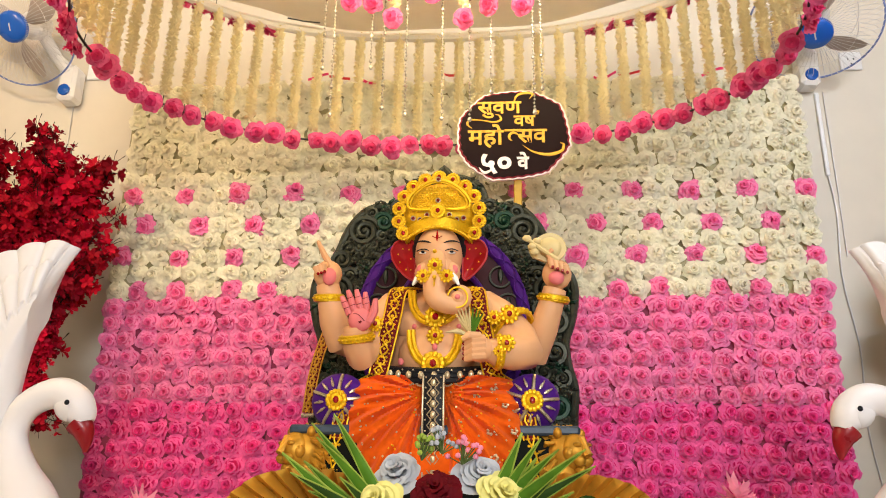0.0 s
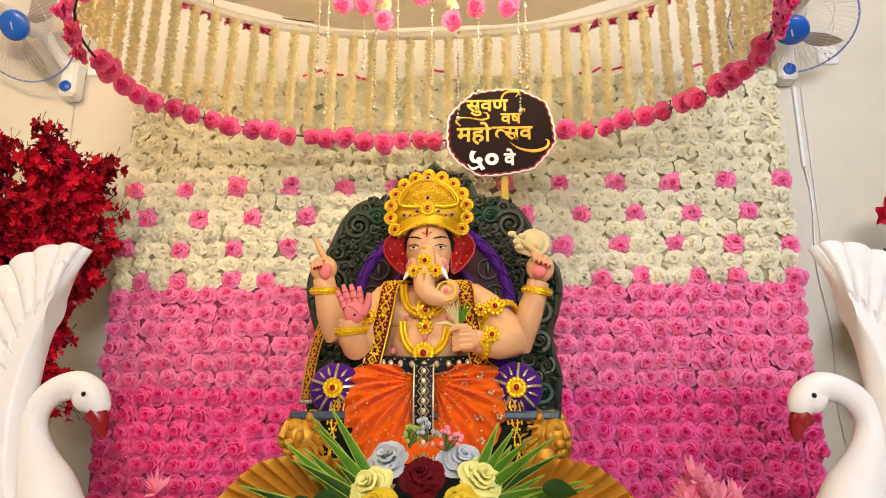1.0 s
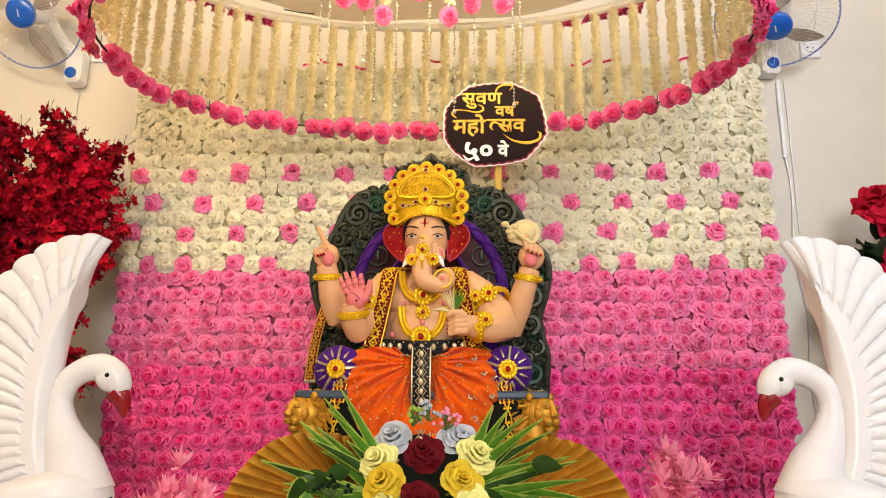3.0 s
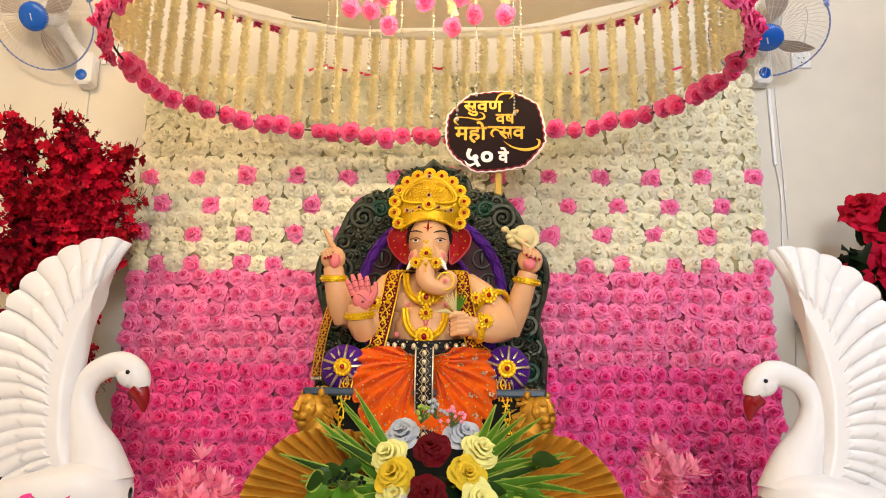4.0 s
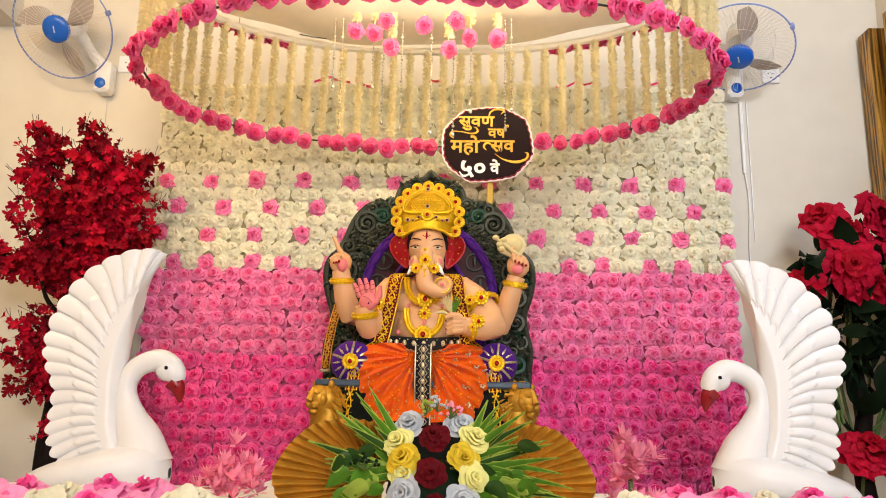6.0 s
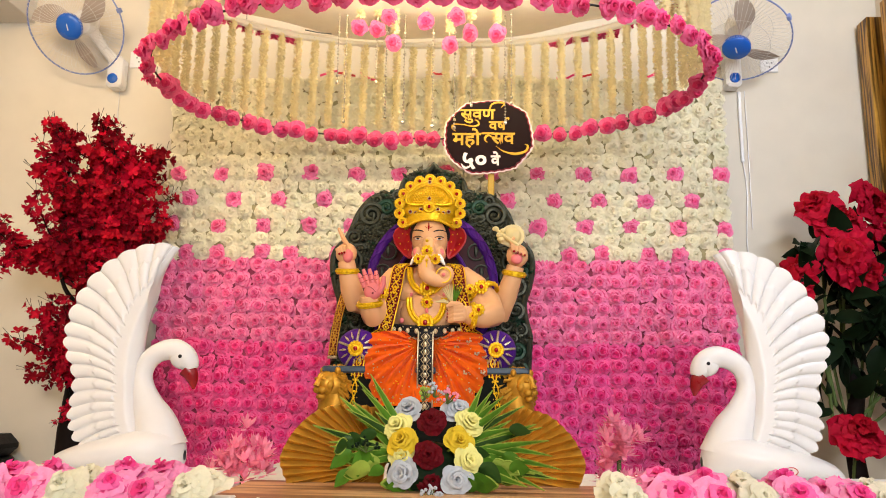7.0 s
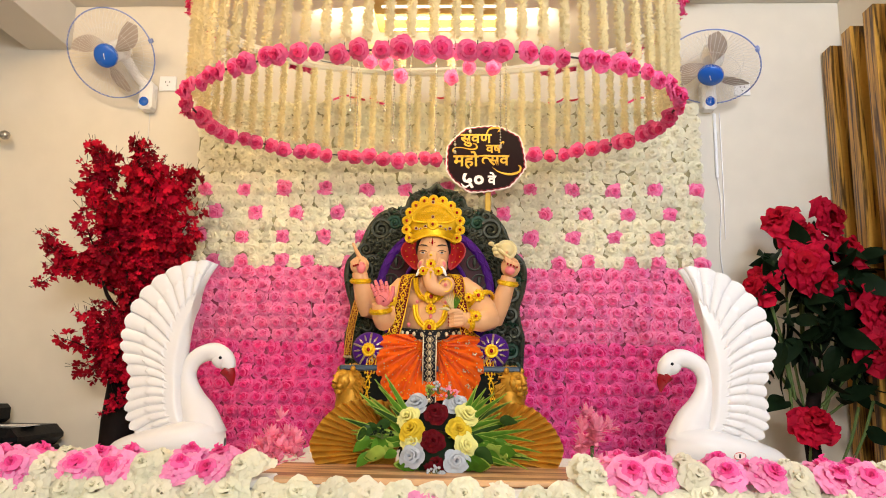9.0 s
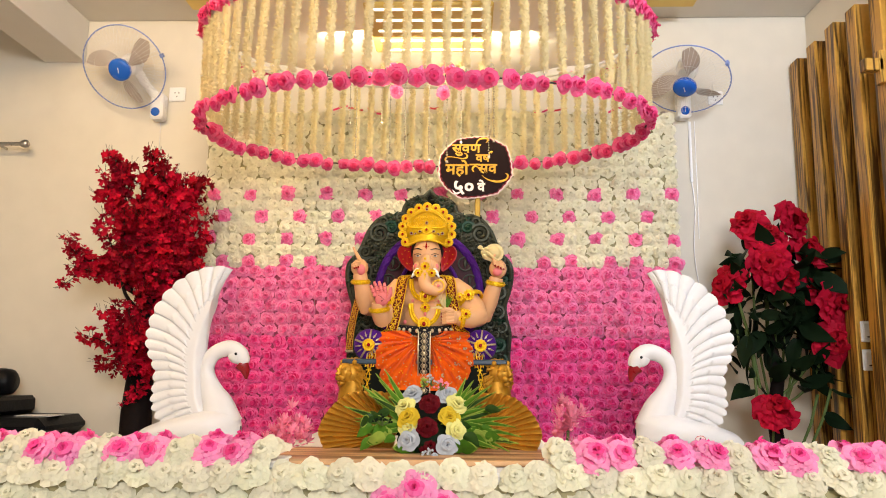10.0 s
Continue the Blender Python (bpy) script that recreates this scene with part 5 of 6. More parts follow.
    # sash over both shoulders
    for s in (-1, 1):
        ribbon(sh, [(X + s * 0.070, 2.13, 1.665), (X + s * 0.105, 2.04, 1.640), (X + s * 0.118, 2.008, 1.56), (X + s * 0.135, 1.995, 1.47), (X + s * 0.150, 1.99, 1.40)], 0.046, MA, GO)
        ribbon(sh, [(X + s * 0.16, 2.02, 1.40), (X + s * 0.222, 1.985, 1.345), (X + s * 0.243, 1.965, 1.24), (X + s * 0.256, 1.965, 1.10)], 0.036, MA, GO)
    # dhoti: two swags gathered towards the middle
    for s in (-1, 1):
        def cloth(u, v, s=s):
            w = 0.215 + 0.022 * math.sin(min(v * 3.4, math.pi)) - 0.035 * max(v - 0.55, 0) / 0.45
            x = 0.012 + w * u
            z = 1.392 - 0.018 * u * u - 0.26 * v + 0.012 * math.sin(u * 2)
            bulge = math.sin(math.pi * min(max(u * 0.86 + 0.10, 0), 1)) ** 0.6
            y = 2.04 - 0.125 * bulge * (0.35 + 0.65 * math.sin(min(0.35 + v * 2.2, math.pi / 1.9)))
            ax, az = x - 0.022, (1.355 - z)
            a = math.atan2(az, max(ax, 0.004))
            d = math.hypot(ax, az)
            fold = math.sin(a * 25 + 2.2 * math.sin(d * 17) + s) * 0.55 + math.sin(a * 41 + 9 * d + 2 * s) * 0.35
            y += fold * 0.0165 * min(d / 0.07, 1.0)
            y += 0.10 * max(u - 0.86, 0) / 0.14
            return (X + s * x, y, z)
        sh.grid(cloth, 64, 60, OR)
        rng = random.Random(3 + s)
        for k in range(80):
            u, v = rng.uniform(0.05, 0.95), rng.uniform(0.05, 0.97)
            p = Vector(cloth(u, v)) + Vector((0, -0.002, 0))
            r = rng.choice((0.0024, 0.0024, 0.0030))
            sh.ball(p, (r, 0.0014, r), SQ if k % 3 else GO, 6, 4)
        if s > 0:
            for u, v in ((0.62, 0.12), (0.72, 0.28), (0.55, 0.55), (0.42, 0.22), (0.80, 0.52), (0.68, 0.78), (0.35, 0.75)):
                p = Vector(cloth(u, v)) + Vector((0, -0.003, 0))
                for q in range(5):
                    a = 2 * math.pi * q / 5
                    sh.ball(p + Vector((0.0062 * math.cos(a), 0, 0.0062 * math.sin(a))), (0.0042, 0.002, 0.0042), SQ, 6, 4)
    # waistband and middle panel
    for off in (-0.012, 0, 0.012):
        sh.tube(arc(lambda f: (X + 0.138 * math.cos(math.pi * (1 + f)), 2.045 - 0.078 * math.sin(math.pi * f), 1.402 + off + 0.006 * math.cos(2 * math.pi * f)), 24), 0.0095, 6, BL)
    for k in range(13):
        f = (k + 0.5) / 13
        p = Vector((X + 0.142 * math.cos(math.pi * (1 + f)), 2.032 - 0.078 * math.sin(math.pi * f), 1.402 + 0.006 * math.cos(2 * math.pi * f)))
        sh.ball(p, (0.0075, 0.003, 0.010), SQ, 8, 5)
        sh.tube(arc(lambda g: p + Vector((0.013 * (2 * g - 1), 0, -0.022 - 0.006 * math.sin(math.pi * g))), 5), 0.0022, 5, SQ)
        sh.ball(p + Vector((0.011, 0, 0.012)), 0.0025, SQ, 6, 4)
    sh.grid(lambda u, v: (X + 0.026 * (2 * u - 1), 1.955 - 0.018 * math.sin(math.pi * min(v + 0.15, 1)) - 0.004 * math.sin(math.pi * u), 1.395 - 0.27 * v), 6, 16, BL)
    for sg in (-1, 1):
        sh.tube(arc(lambda v: (X + sg * 0.026, 1.952 - 0.018 * math.sin(math.pi * min(v + 0.15, 1)), 1.395 - 0.27 * v), 16), 0.003, 6, SQ)
    for k in range(10):
        z = 1.375 - 0.0265 * k
        y = 1.9475 - 0.018 * math.sin(math.pi * min(k / 10 + 0.2, 1))
        sh.ball((X, y, z), (0.0075, 0.003, 0.0095), SQ, 8, 5)
        for sg in (-1, 1):
            sh.tube([(X + sg * 0.004, y, z + 0.013), (X + sg * 0.015, y, z), (X + sg * 0.004, y, z - 0.013)], 0.0019, 5, SQ)
            sh.ball((X + sg * 0.019, y, z + 0.0135), 0.0025, SQ, 6, 4)
    # lap behind the cloth, so that it sits on the seat
    sh.ball((X, 2.07, 1.285), (0.215, 0.10, 0.10), OR, 20, 10)
    sh.ball((X, 2.02, 1.19), (0.18, 0.08, 0.08), OR, 20, 10)
    thing("deity_statue", sh, "painted seated elephant-headed statue in orange velvet cloth", "statue", at=SEATED)


throne()
statue()


# ---- swans ----
def swan_mesh():
    """A swan that faces +x; x = 0 at its middle, z = 0 at its base."""
    W, R, B = 0, 1, 2
    sh = Shape(SWAN_WHITE, BEAK, BLACK)
    # body: rings along x (x, half width, low z, high z)
    body = smooth_path([(-0.235, 0.010, 0.000, 0.020), (-0.20, 0.045, 0.0, 0.052), (-0.13, 0.085, 0.0, 0.080), (-0.04, 0.110, 0.0, 0.105), (0.05, 0.112, 0.0, 0.128), (0.11, 0.098, 0.0, 0.135), (0.155, 0.070, 0.0, 0.125), (0.180, 0.040, 0.012, 0.095), (0.189, 0.012, 0.035, 0.065)])
    n = len(body) - 1

    def skin(u, v):
        x, w, lo, hi = body[round(v * n)]
        a = 2 * math.pi * u
        c, s = math.cos(a), math.sin(a)
        return (x, w * c, (lo + hi) / 2 + (hi - lo) / 2 * math.copysign(abs(s) ** 0.8, s))

    sh.grid(skin, 28, n, W, True)
    neck = smooth_path([(0.105, 0.07, 0.088), (0.090, 0.135, 0.066), (0.062, 0.190, 0.048), (0.042, 0.240, 0.037), (0.038, 0.285, 0.031), (0.055, 0.325, 0.030), (0.090, 0.350, 0.031), (0.132, 0.357, 0.034), (0.165, 0.338, 0.036), (0.182, 0.315, 0.031), (0.189, 0.298, 0.022)])
    sh.tube([(x, 0, 1.035 * z) for x, z, r in neck], [r for x, z, r in neck], 22, W, 0.92)
    sh.ball((0.160, 0, 0.345), (0.038, 0.034, 0.036), W, 18, 12)
    bk = smooth_path([(0.176, 0.300, 0.027), (0.190, 0.284, 0.023), (0.198, 0.262, 0.015), (0.201, 0.240, 0.004)])
    sh.tube([(x, 0, 1.035 * z) for x, z, r in bk], [r for x, z, r in bk], 16, R, 0.9)
    for s in (-1, 1):
        sh.ball((0.164, s * 0.0335, 0.348), (0.0058, 0.003, 0.0058), B, 10, 6)
    # wings: the leading edge rises from the shoulder to the tip, rows of feathers fan out behind it
    lead = smooth_path([(0.080, 0.070), (0.056, 0.130), (0.036, 0.215), (0.032, 0.300), (0.036, 0.400), (0.042, 0.480), (0.060, 0.570), (0.098, 0.650), (0.124, 0.692)], 8)
    edge = smooth_path([(0.050, 0.062), (-0.030, 0.045), (-0.085, 0.045), (-0.128, 0.070), (-0.158, 0.115), (-0.172, 0.165), (-0.168, 0.225), (-0.170, 0.285), (-0.194, 0.340), (-0.210, 0.395), (-0.206, 0.450), (-0.190, 0.515), (-0.158, 0.575), (-0.112, 0.628), (-0.058, 0.668), (0.000, 0.694), (0.060, 0.706), (0.108, 0.702)], 6)
    count = 21

    def along(path, f):
        k = min(max(f, 0), 1) * (len(path) - 1)
        i = min(int(k), len(path) - 2)
        return path[i] + (path[i + 1] - path[i]) * (k - i)

    def thick(f, w):
        """Half the thickness: a round nose, a full shoulder, thin at the feather ends."""
        nose = math.sqrt(min(w / 0.16, 1) * (2 - min(w / 0.16, 1)))
        return (0.050 - 0.030 * f) * nose * (1 - 0.45 * w) + 0.004

    def wing(f, w, s):
        k = count * (1.3 * f - 0.3 * f * f)
        c = 2 * (k - math.floor(k)) - 1 if f < 1 else 1
        reach = w * (1 - (0.075 - 0.035 * f) * c * c * min(w / 0.8, 1))
        p, q = along(lead, 0.03 + 0.62 * f), along(edge, f)
        bend = 0.040 * math.sin(math.pi * reach) * (0.2 + 0.8 * f)
        x, z = p[0] + (q[0] - p[0]) * reach - 0.4 * bend * (1 - f), p[1] + (q[1] - p[1]) * reach + bend
        row = 0.30 - 0.05 * c * c
        row2 = 0.62 - 0.05 * c * c
        quill = math.sqrt(max(1 - c * c, 0)) * 0.0095 - 0.0025 * c
        lift = 0.010 if w < row else quill + (0.005 if w < row2 else 0.0)
        return (x, s * (thick(f, w) + lift * min(w / 0.12, 1)) * min(w / 0.001, 1), z)

    for s in (-1, 1):
        sh.grid(lambda u, v: wing(v, u ** 1.4, s), 48, count * 9, W)
        # smooth top strip between the last feather and the leading edge
        sh.grid(lambda u, v: (lambda a, b: (a[0] + (b[0] - a[0]) * u, a[1] * math.sqrt(max(1 - u * u, 0)) + s * 0.009 * math.sin(math.pi * min(u * 2, 1)) * (1 - v), a[2] + (b[1] - a[2]) * u))(wing(1, v, s), along(lead, 0.65 + 0.35 * v)), 12, 24, W)
    # the feather ends close the gap between the two wings
    sh.grid(lambda u, v: (lambda p: (p[0], p[1] * (2 * u - 1), p[2]))(wing(v, 1, 1)), 3, count * 8, W)
    return sh.mesh("swan")


def swans():
    me = swan_mesh()
    a = thing("swan_figure", me, "glossy white swan figure with raised wings on the table", "swan figure", "pair of swans", at=pose(-1.00, 1.60, TOP + 0.003))
    b = copy_thing(a, pose(0.955, 1.66, TOP + 0.003, 0, 0, 180))
    b.rotation_euler = (0, 0, radians(180))
    tag = Shape(SIGN_EDGE, BLACK, RED_CLOTH)
    tag.ball((0, 0, 0), (0.022, 0.0015, 0.015), 0, 18, 6)
    tag.tube(arc(lambda f: (0.020 * math.cos(2 * math.pi * f), -0.001, 0.0135 * math.sin(2 * math.pi * f)), 20), 0.0012, 5, 2)
    tag.tube([(0, -0.001, 0.007), (0, -0.0015, -0.006)], 0.0035, 6, 1)
    thing("sticker", tag, "small oval maker's sticker on a white swan", "sticker", at=pose(0.99, 1.553, 0.975, 20, 0, 0))


swans()


# ---- plants ----
def blossom_spray(name, seed, length, count, mat):
    """A twig along +z set with five-petalled blossoms."""
    rng = random.Random(seed)
    sh = Shape(mat, BARK)
    sway = rng.uniform(-0.15, 0.15)
    line = lambda f: Vector((sway * length * f * f, 0.1 * length * math.sin(3 * f), length * f))
    sh.tube([line(k / 6) for k in range(7)], [0.0035, 0.003, 0.0028, 0.0025, 0.002, 0.0015, 0.001], 5, 1)
    for k in range(count):
        f = 0.12 + 0.88 * (k + rng.random()) / count
        a = rng.uniform(0, 2 * math.pi)
        off = Vector((math.cos(a), math.sin(a), rng.uniform(-0.2, 0.8))) * rng.uniform(0.012, 0.034)
        p = line(min(f, 1)) + off
        d = (off.normalized() + Vector((0, 0, 0.3)) + Vector([rng.uniform(-0.5, 0.5) for _ in range(3)])).normalized()
        q = d.to_track_quat("Z", "Y").to_matrix().to_4x4()
        xf = Matrix.Translation(p) @ q
        r = rng.uniform(0.017, 0.028)
        for i in range(5):
            b = 2 * math.pi * i / 5 + rng.uniform(-0.2, 0.2)
            w = 0.62
            cup = r * rng.uniform(0.35, 0.95)
            sh.add([(0, 0, 0), (0.6 * r * math.cos(b - w), 0.6 * r * math.sin(b - w), cup * 0.8), (r * math.cos(b - 0.25), r * math.sin(b - 0.25), cup), (r * math.cos(b + 0.25), r * math.sin(b + 0.25), cup * 0.9),
                    (0.6 * r * math.cos(b + w), 0.6 * r * math.sin(b + w), cup * 0.75)], [(0, 1, 2, 3, 4)], 0, xf)
        sh.tube([line(min(f, 1)), p], 0.0012, 4, 1)
    tip = line(1)
    for s in (-1, 1):
        sh.tube([tip, tip + Vector((s * 0.012, 0, 0.03)), tip + Vector((s * 0.018, 0.004, 0.05))], [0.0012, 0.001, 0.0016], 4, 1)
    return sh.mesh(name)


def blossom_tree():
    rng = random.Random(77)
    sh = Shape(BARK)
    sh.tube([(-1.69, 2.66, 0), (-1.695, 2.66, 0.6), (-1.69, 2.65, 1.0), (-1.675, 2.64, 1.25), (-1.655, 2.63, 1.5), (-1.645, 2.62, 1.75), (-1.66, 2.62, 1.95)], [0.10, 0.088, 0.080, 0.066, 0.046, 0.034, 0.022], 12)
    t = thing("blossom_tree", sh, "artificial tree with crimson blossom and blackish trunk", "tree")
    sprays = [blossom_spray("blossom_spray", 200 + i, (0.16, 0.2, 0.24)[i % 3], (20, 24, 30)[i % 3], BLOSSOM) for i in range(7)]
    # limbs: start, end
    limbs = [((-1.65, 2.62, 1.72), (-1.85, 2.56, 2.34)), ((-1.65, 2.62, 1.8), (-1.66, 2.58, 2.36)), ((-1.65, 2.62, 1.75), (-1.43, 2.58, 2.22)), ((-1.65, 2.62, 1.60), (-1.89, 2.50, 1.76)),
             ((-1.65, 2.62, 1.55), (-1.42, 2.55, 1.88)), ((-1.65, 2.62, 1.7), (-1.80, 2.48, 2.08)), ((-1.66, 2.62, 1.6), (-1.56, 2.46, 2.06)), ((-1.66, 2.6, 1.5), (-1.74, 2.42, 1.80)),
             ((-1.67, 2.62, 1.14), (-1.75, 2.47, 1.34)), ((-1.67, 2.62, 1.2), (-1.60, 2.45, 1.50)), ((-1.66, 2.62, 1.4), (-1.50, 2.52, 1.70)), ((-1.67, 2.60, 1.12), (-1.64, 2.45, 1.30))]
    for a, b in limbs:
        a, b = Vector(a), Vector(b)
        b.z = b.z if b.z < 1.7 else 1.7 + 0.84 * (b.z - 1.7)
        mid = (a + b) / 2 + Vector((rng.uniform(-0.03, 0.03), rng.uniform(-0.02, 0.02), -0.03))
        part("branch", Shape(BARK).tube(smooth_tuple([a, mid, b]), [0.016 - 0.0011 * k for k in range(13)], 6), t)
        n = 9 if b.z > 1.6 else 6
        for k in range(n):
            f = 0.30 + 0.70 * (k + 0.5) / n
            p = a.lerp(b, f)
            d = ((b - a).normalized() * 0.55 + Vector((rng.uniform(-0.9, 0.9), rng.uniform(-0.8, 0.35), rng.uniform(-0.2, 0.9)))).normalized()
            if k == n - 1:
                d = ((b - a).normalized() + Vector((rng.uniform(-0.2, 0.2), 0, 0.25))).normalized()
            q = d.to_track_quat("Z", "Y").to_matrix().to_4x4()
            part("blossom_spray", rng.choice(sprays), t, at=Matrix.Translation(p) @ q @ pose(0, 0, 0, 0, 0, rng.uniform(0, 360)) @ Matrix.Scale(rng.uniform(0.85, 1.1), 4))
    # dense inner sprays of the crown and of the low tuft
    for c, size, n in (((-1.64, 2.53, 1.90), (0.17, 0.10, 0.24), 34), ((-1.50, 2.53, 1.84), (0.12, 0.08, 0.22), 24), ((-1.60, 2.54, 2.14), (0.13, 0.08, 0.14), 16), ((-1.79, 2.52, 1.76), (0.09, 0.08, 0.11), 14), ((-1.655, 2.47, 1.33), (0.08, 0.05, 0.11), 11), ((-1.47, 2.50, 1.46), (0.08, 0.05, 0.18), 16), ((-1.56, 2.50, 1.20), (0.08, 0.05, 0.12), 7)):
        for k in range(n):
            a, e, r = rng.uniform(0, 6.3), rng.uniform(-1.2, 1.4), rng.uniform(0.15, 1) ** 0.6
            d = Vector((math.cos(a) * math.cos(e), math.sin(a) * math.cos(e), math.sin(e)))
            p = Vector(c) + Vector([d[i] * size[i] * r for i in range(3)])
            d = (d + Vector((0, -0.4, 0.35))).normalized()
            part("blossom_spray", rng.choice(sprays), t, at=Matrix.Translation(p - d * 0.10) @ d.to_track_quat("Z", "Y").to_matrix().to_4x4() @ pose(0, 0, 0, 0, 0, rng.uniform(0, 360)) @ Matrix.Scale(rng.uniform(0.7, 0.9), 4))
    for tip, back in (((-1.90, 2.52, 2.42), (-1.83, 2.55, 2.22)), ((-1.86, 2.52, 2.36), (-1.80, 2.55, 2.15)), ((-1.67, 2.55, 2.42), (-1.66, 2.57, 2.22)), ((-1.96, 2.45, 1.69), (-1.86, 2.48, 1.74)),
                      ((-1.37, 2.55, 2.25), (-1.46, 2.56, 2.08)), ((-1.78, 2.45, 1.47), (-1.73, 2.46, 1.36))):
        d = (Vector(tip) - Vector(back)).normalized()
        part("blossom_spray", rng.choice(sprays), t, at=Matrix.Translation(back) @ d.to_track_quat("Z", "Y").to_matrix().to_4x4())


def smooth_tuple(pts):
    return [tuple(p) for p in smooth_path([tuple(p) for p in pts], 6)]


def leaf(sh, base, tip, width, mi, up=(0, 0, 1), fold=0.15, droop=0.1, n=7, edge=None):
    base, tip = Vector(base), Vector(tip)
    d = tip - base
    ln = d.length
    side = d.normalized().cross(Vector(up))
    side = side.normalized() if side.length > 1e-4 else Vector((1, 0, 0))
    nor = side.cross(d.normalized())

    def fn(u, v):
        s = 2 * u - 1
        w = width * (math.sin(math.pi * min(0.06 + 0.94 * v, 1) ** 0.75)) * 0.5
        return base + d * v + side * (s * w) + nor * (fold * width * abs(s) * (1 - v) + droop * ln * math.sin(math.pi * v * 0.9))

    sh.grid(fn, 4, n, mi)
    if edge is not None:
        for s in (0, 1):
            sh.tube([fn(s, k / n) for k in range(n + 1)], width * 0.07, 4, edge, 0.5)


def peony_plant():
    rng = random.Random(9)
    base = Vector((1.72, 2.66, 0))
    sh = Shape(BARK)
    sh.tube([base, (1.735, 2.66, 0.7), (1.70, 2.65, 1.0), (1.735, 2.65, 1.2), (1.70, 2.64, 1.45)], [0.05, 0.042, 0.036, 0.034, 0.022], 10)
    t = thing("peony_plant", sh, "tall artificial plant with red peonies and dark leaves", "plant")
    bloom = [rose("peony_bloom", PEONY, 0.235, 300 + i, 0.42, 5, 1.15, 9, 6, bowl=0.30, rim=PEONY_RIM, crowd=12) for i in range(4)]
    flowers = [(1.606, 2.014, 2.60, (-0.5, -0.7, 0.6)), (1.831, 2.043, 2.60, (0.5, -0.7, 0.2)), (1.677, 1.927, 2.56, (0, -0.8, 0.6)), (1.664, 1.800, 2.50, (-0.2, -1, 0.1)), (1.724, 1.720, 2.52, (0.3, -1, -0.1)), (1.905, 1.868, 2.58, (0.3, -0.7, 0.6)),
               (1.475, 1.690, 2.58, (-0.9, -0.5, 0.3)), (1.985, 1.580, 2.50, (0.5, -0.9, 0.1)), (1.960, 1.385, 2.50, (0.2, -1, -0.1)), (1.653, 1.030, 2.50, (0, -0.7, 0.7)), (1.93, 1.69, 2.62, (0.2, -0.8, 0.3))]
    for x, z, y, d in flowers:
        d = Vector(d).normalized()
        m = Matrix.Translation((x, y, z)) @ d.to_track_quat("Z", "Y").to_matrix().to_4x4() @ pose(0, 0, 0, 0, 0, rng.uniform(0, 360))
        fl = part("flower", rng.choice(bloom), t, "crimson peony bloom", at=m @ Matrix.Translation((0, 0, -0.03)))
        part("heart", Shape(YELLOW_ROSE).ball((0, 0, 0.055), (0.010, 0.010, 0.008), 0, 8, 5), fl, "yellow stamens")
        low = base + Vector((0, 0, 0.85 + 0.25 * rng.random())) if z > 1.2 else base + Vector((0.0, 0, 0.7))
        mid = (low + Vector((x, y, z))) / 2 + Vector((0.15 * (x - 1.7), 0.05, -0.05))
        part("stem", Shape(STEM).tube(smooth_tuple([low, mid, Vector((x, y, z)) - d * 0.03]), 0.007, 6), t)
    lv = Shape(LEAF)
    leaf(lv, (0, 0, 0), (0, 0, 0.16), 0.075, 0, (0, 1, 0), 0.15, 0.12)
    me = lv.mesh("leaf")
    for k in range(150):
        z = rng.uniform(1.12, 1.5) if k % 5 == 0 else rng.uniform(1.4, 1.88)
        x = rng.uniform(1.52, 1.97)
        y = rng.uniform(2.52, 2.70)
        d = Vector((x - 1.72 + rng.uniform(-0.3, 0.3), rng.uniform(-0.5, 0.1), rng.uniform(-0.5, 0.4))).normalized()
        part("leaf", me, t, at=Matrix.Translation((x, y, z)) @ d.to_track_quat("Z", "Y").to_matrix().to_4x4() @ pose(0, 0, 0, 0, 0, rng.uniform(0, 360)) @ Matrix.Scale(rng.uniform(0.75, 1.35), 4))
    for x0, z0, x1, z1 in ((1.80, 0.82, 1.90, 1.12), (1.86, 0.85, 1.97, 1.15), (1.60, 1.1, 1.55, 1.45), (1.62, 1.15, 1.52, 1.6), (1.82, 1.2, 1.92, 1.42)):
        part("stem", Shape(STEM).tube([(x0, 2.60, z0 - 0.8 if z0 < 1 else z0), (x0, 2.6, z0), ((x0 + x1) / 2 + 0.01, 2.58, (z0 + z1) / 2), (x1, 2.57, z1)], 0.008, 6), t)
    part("leaf", me, t, at=pose(1.93, 2.56, 1.02, 0, 120, 0))


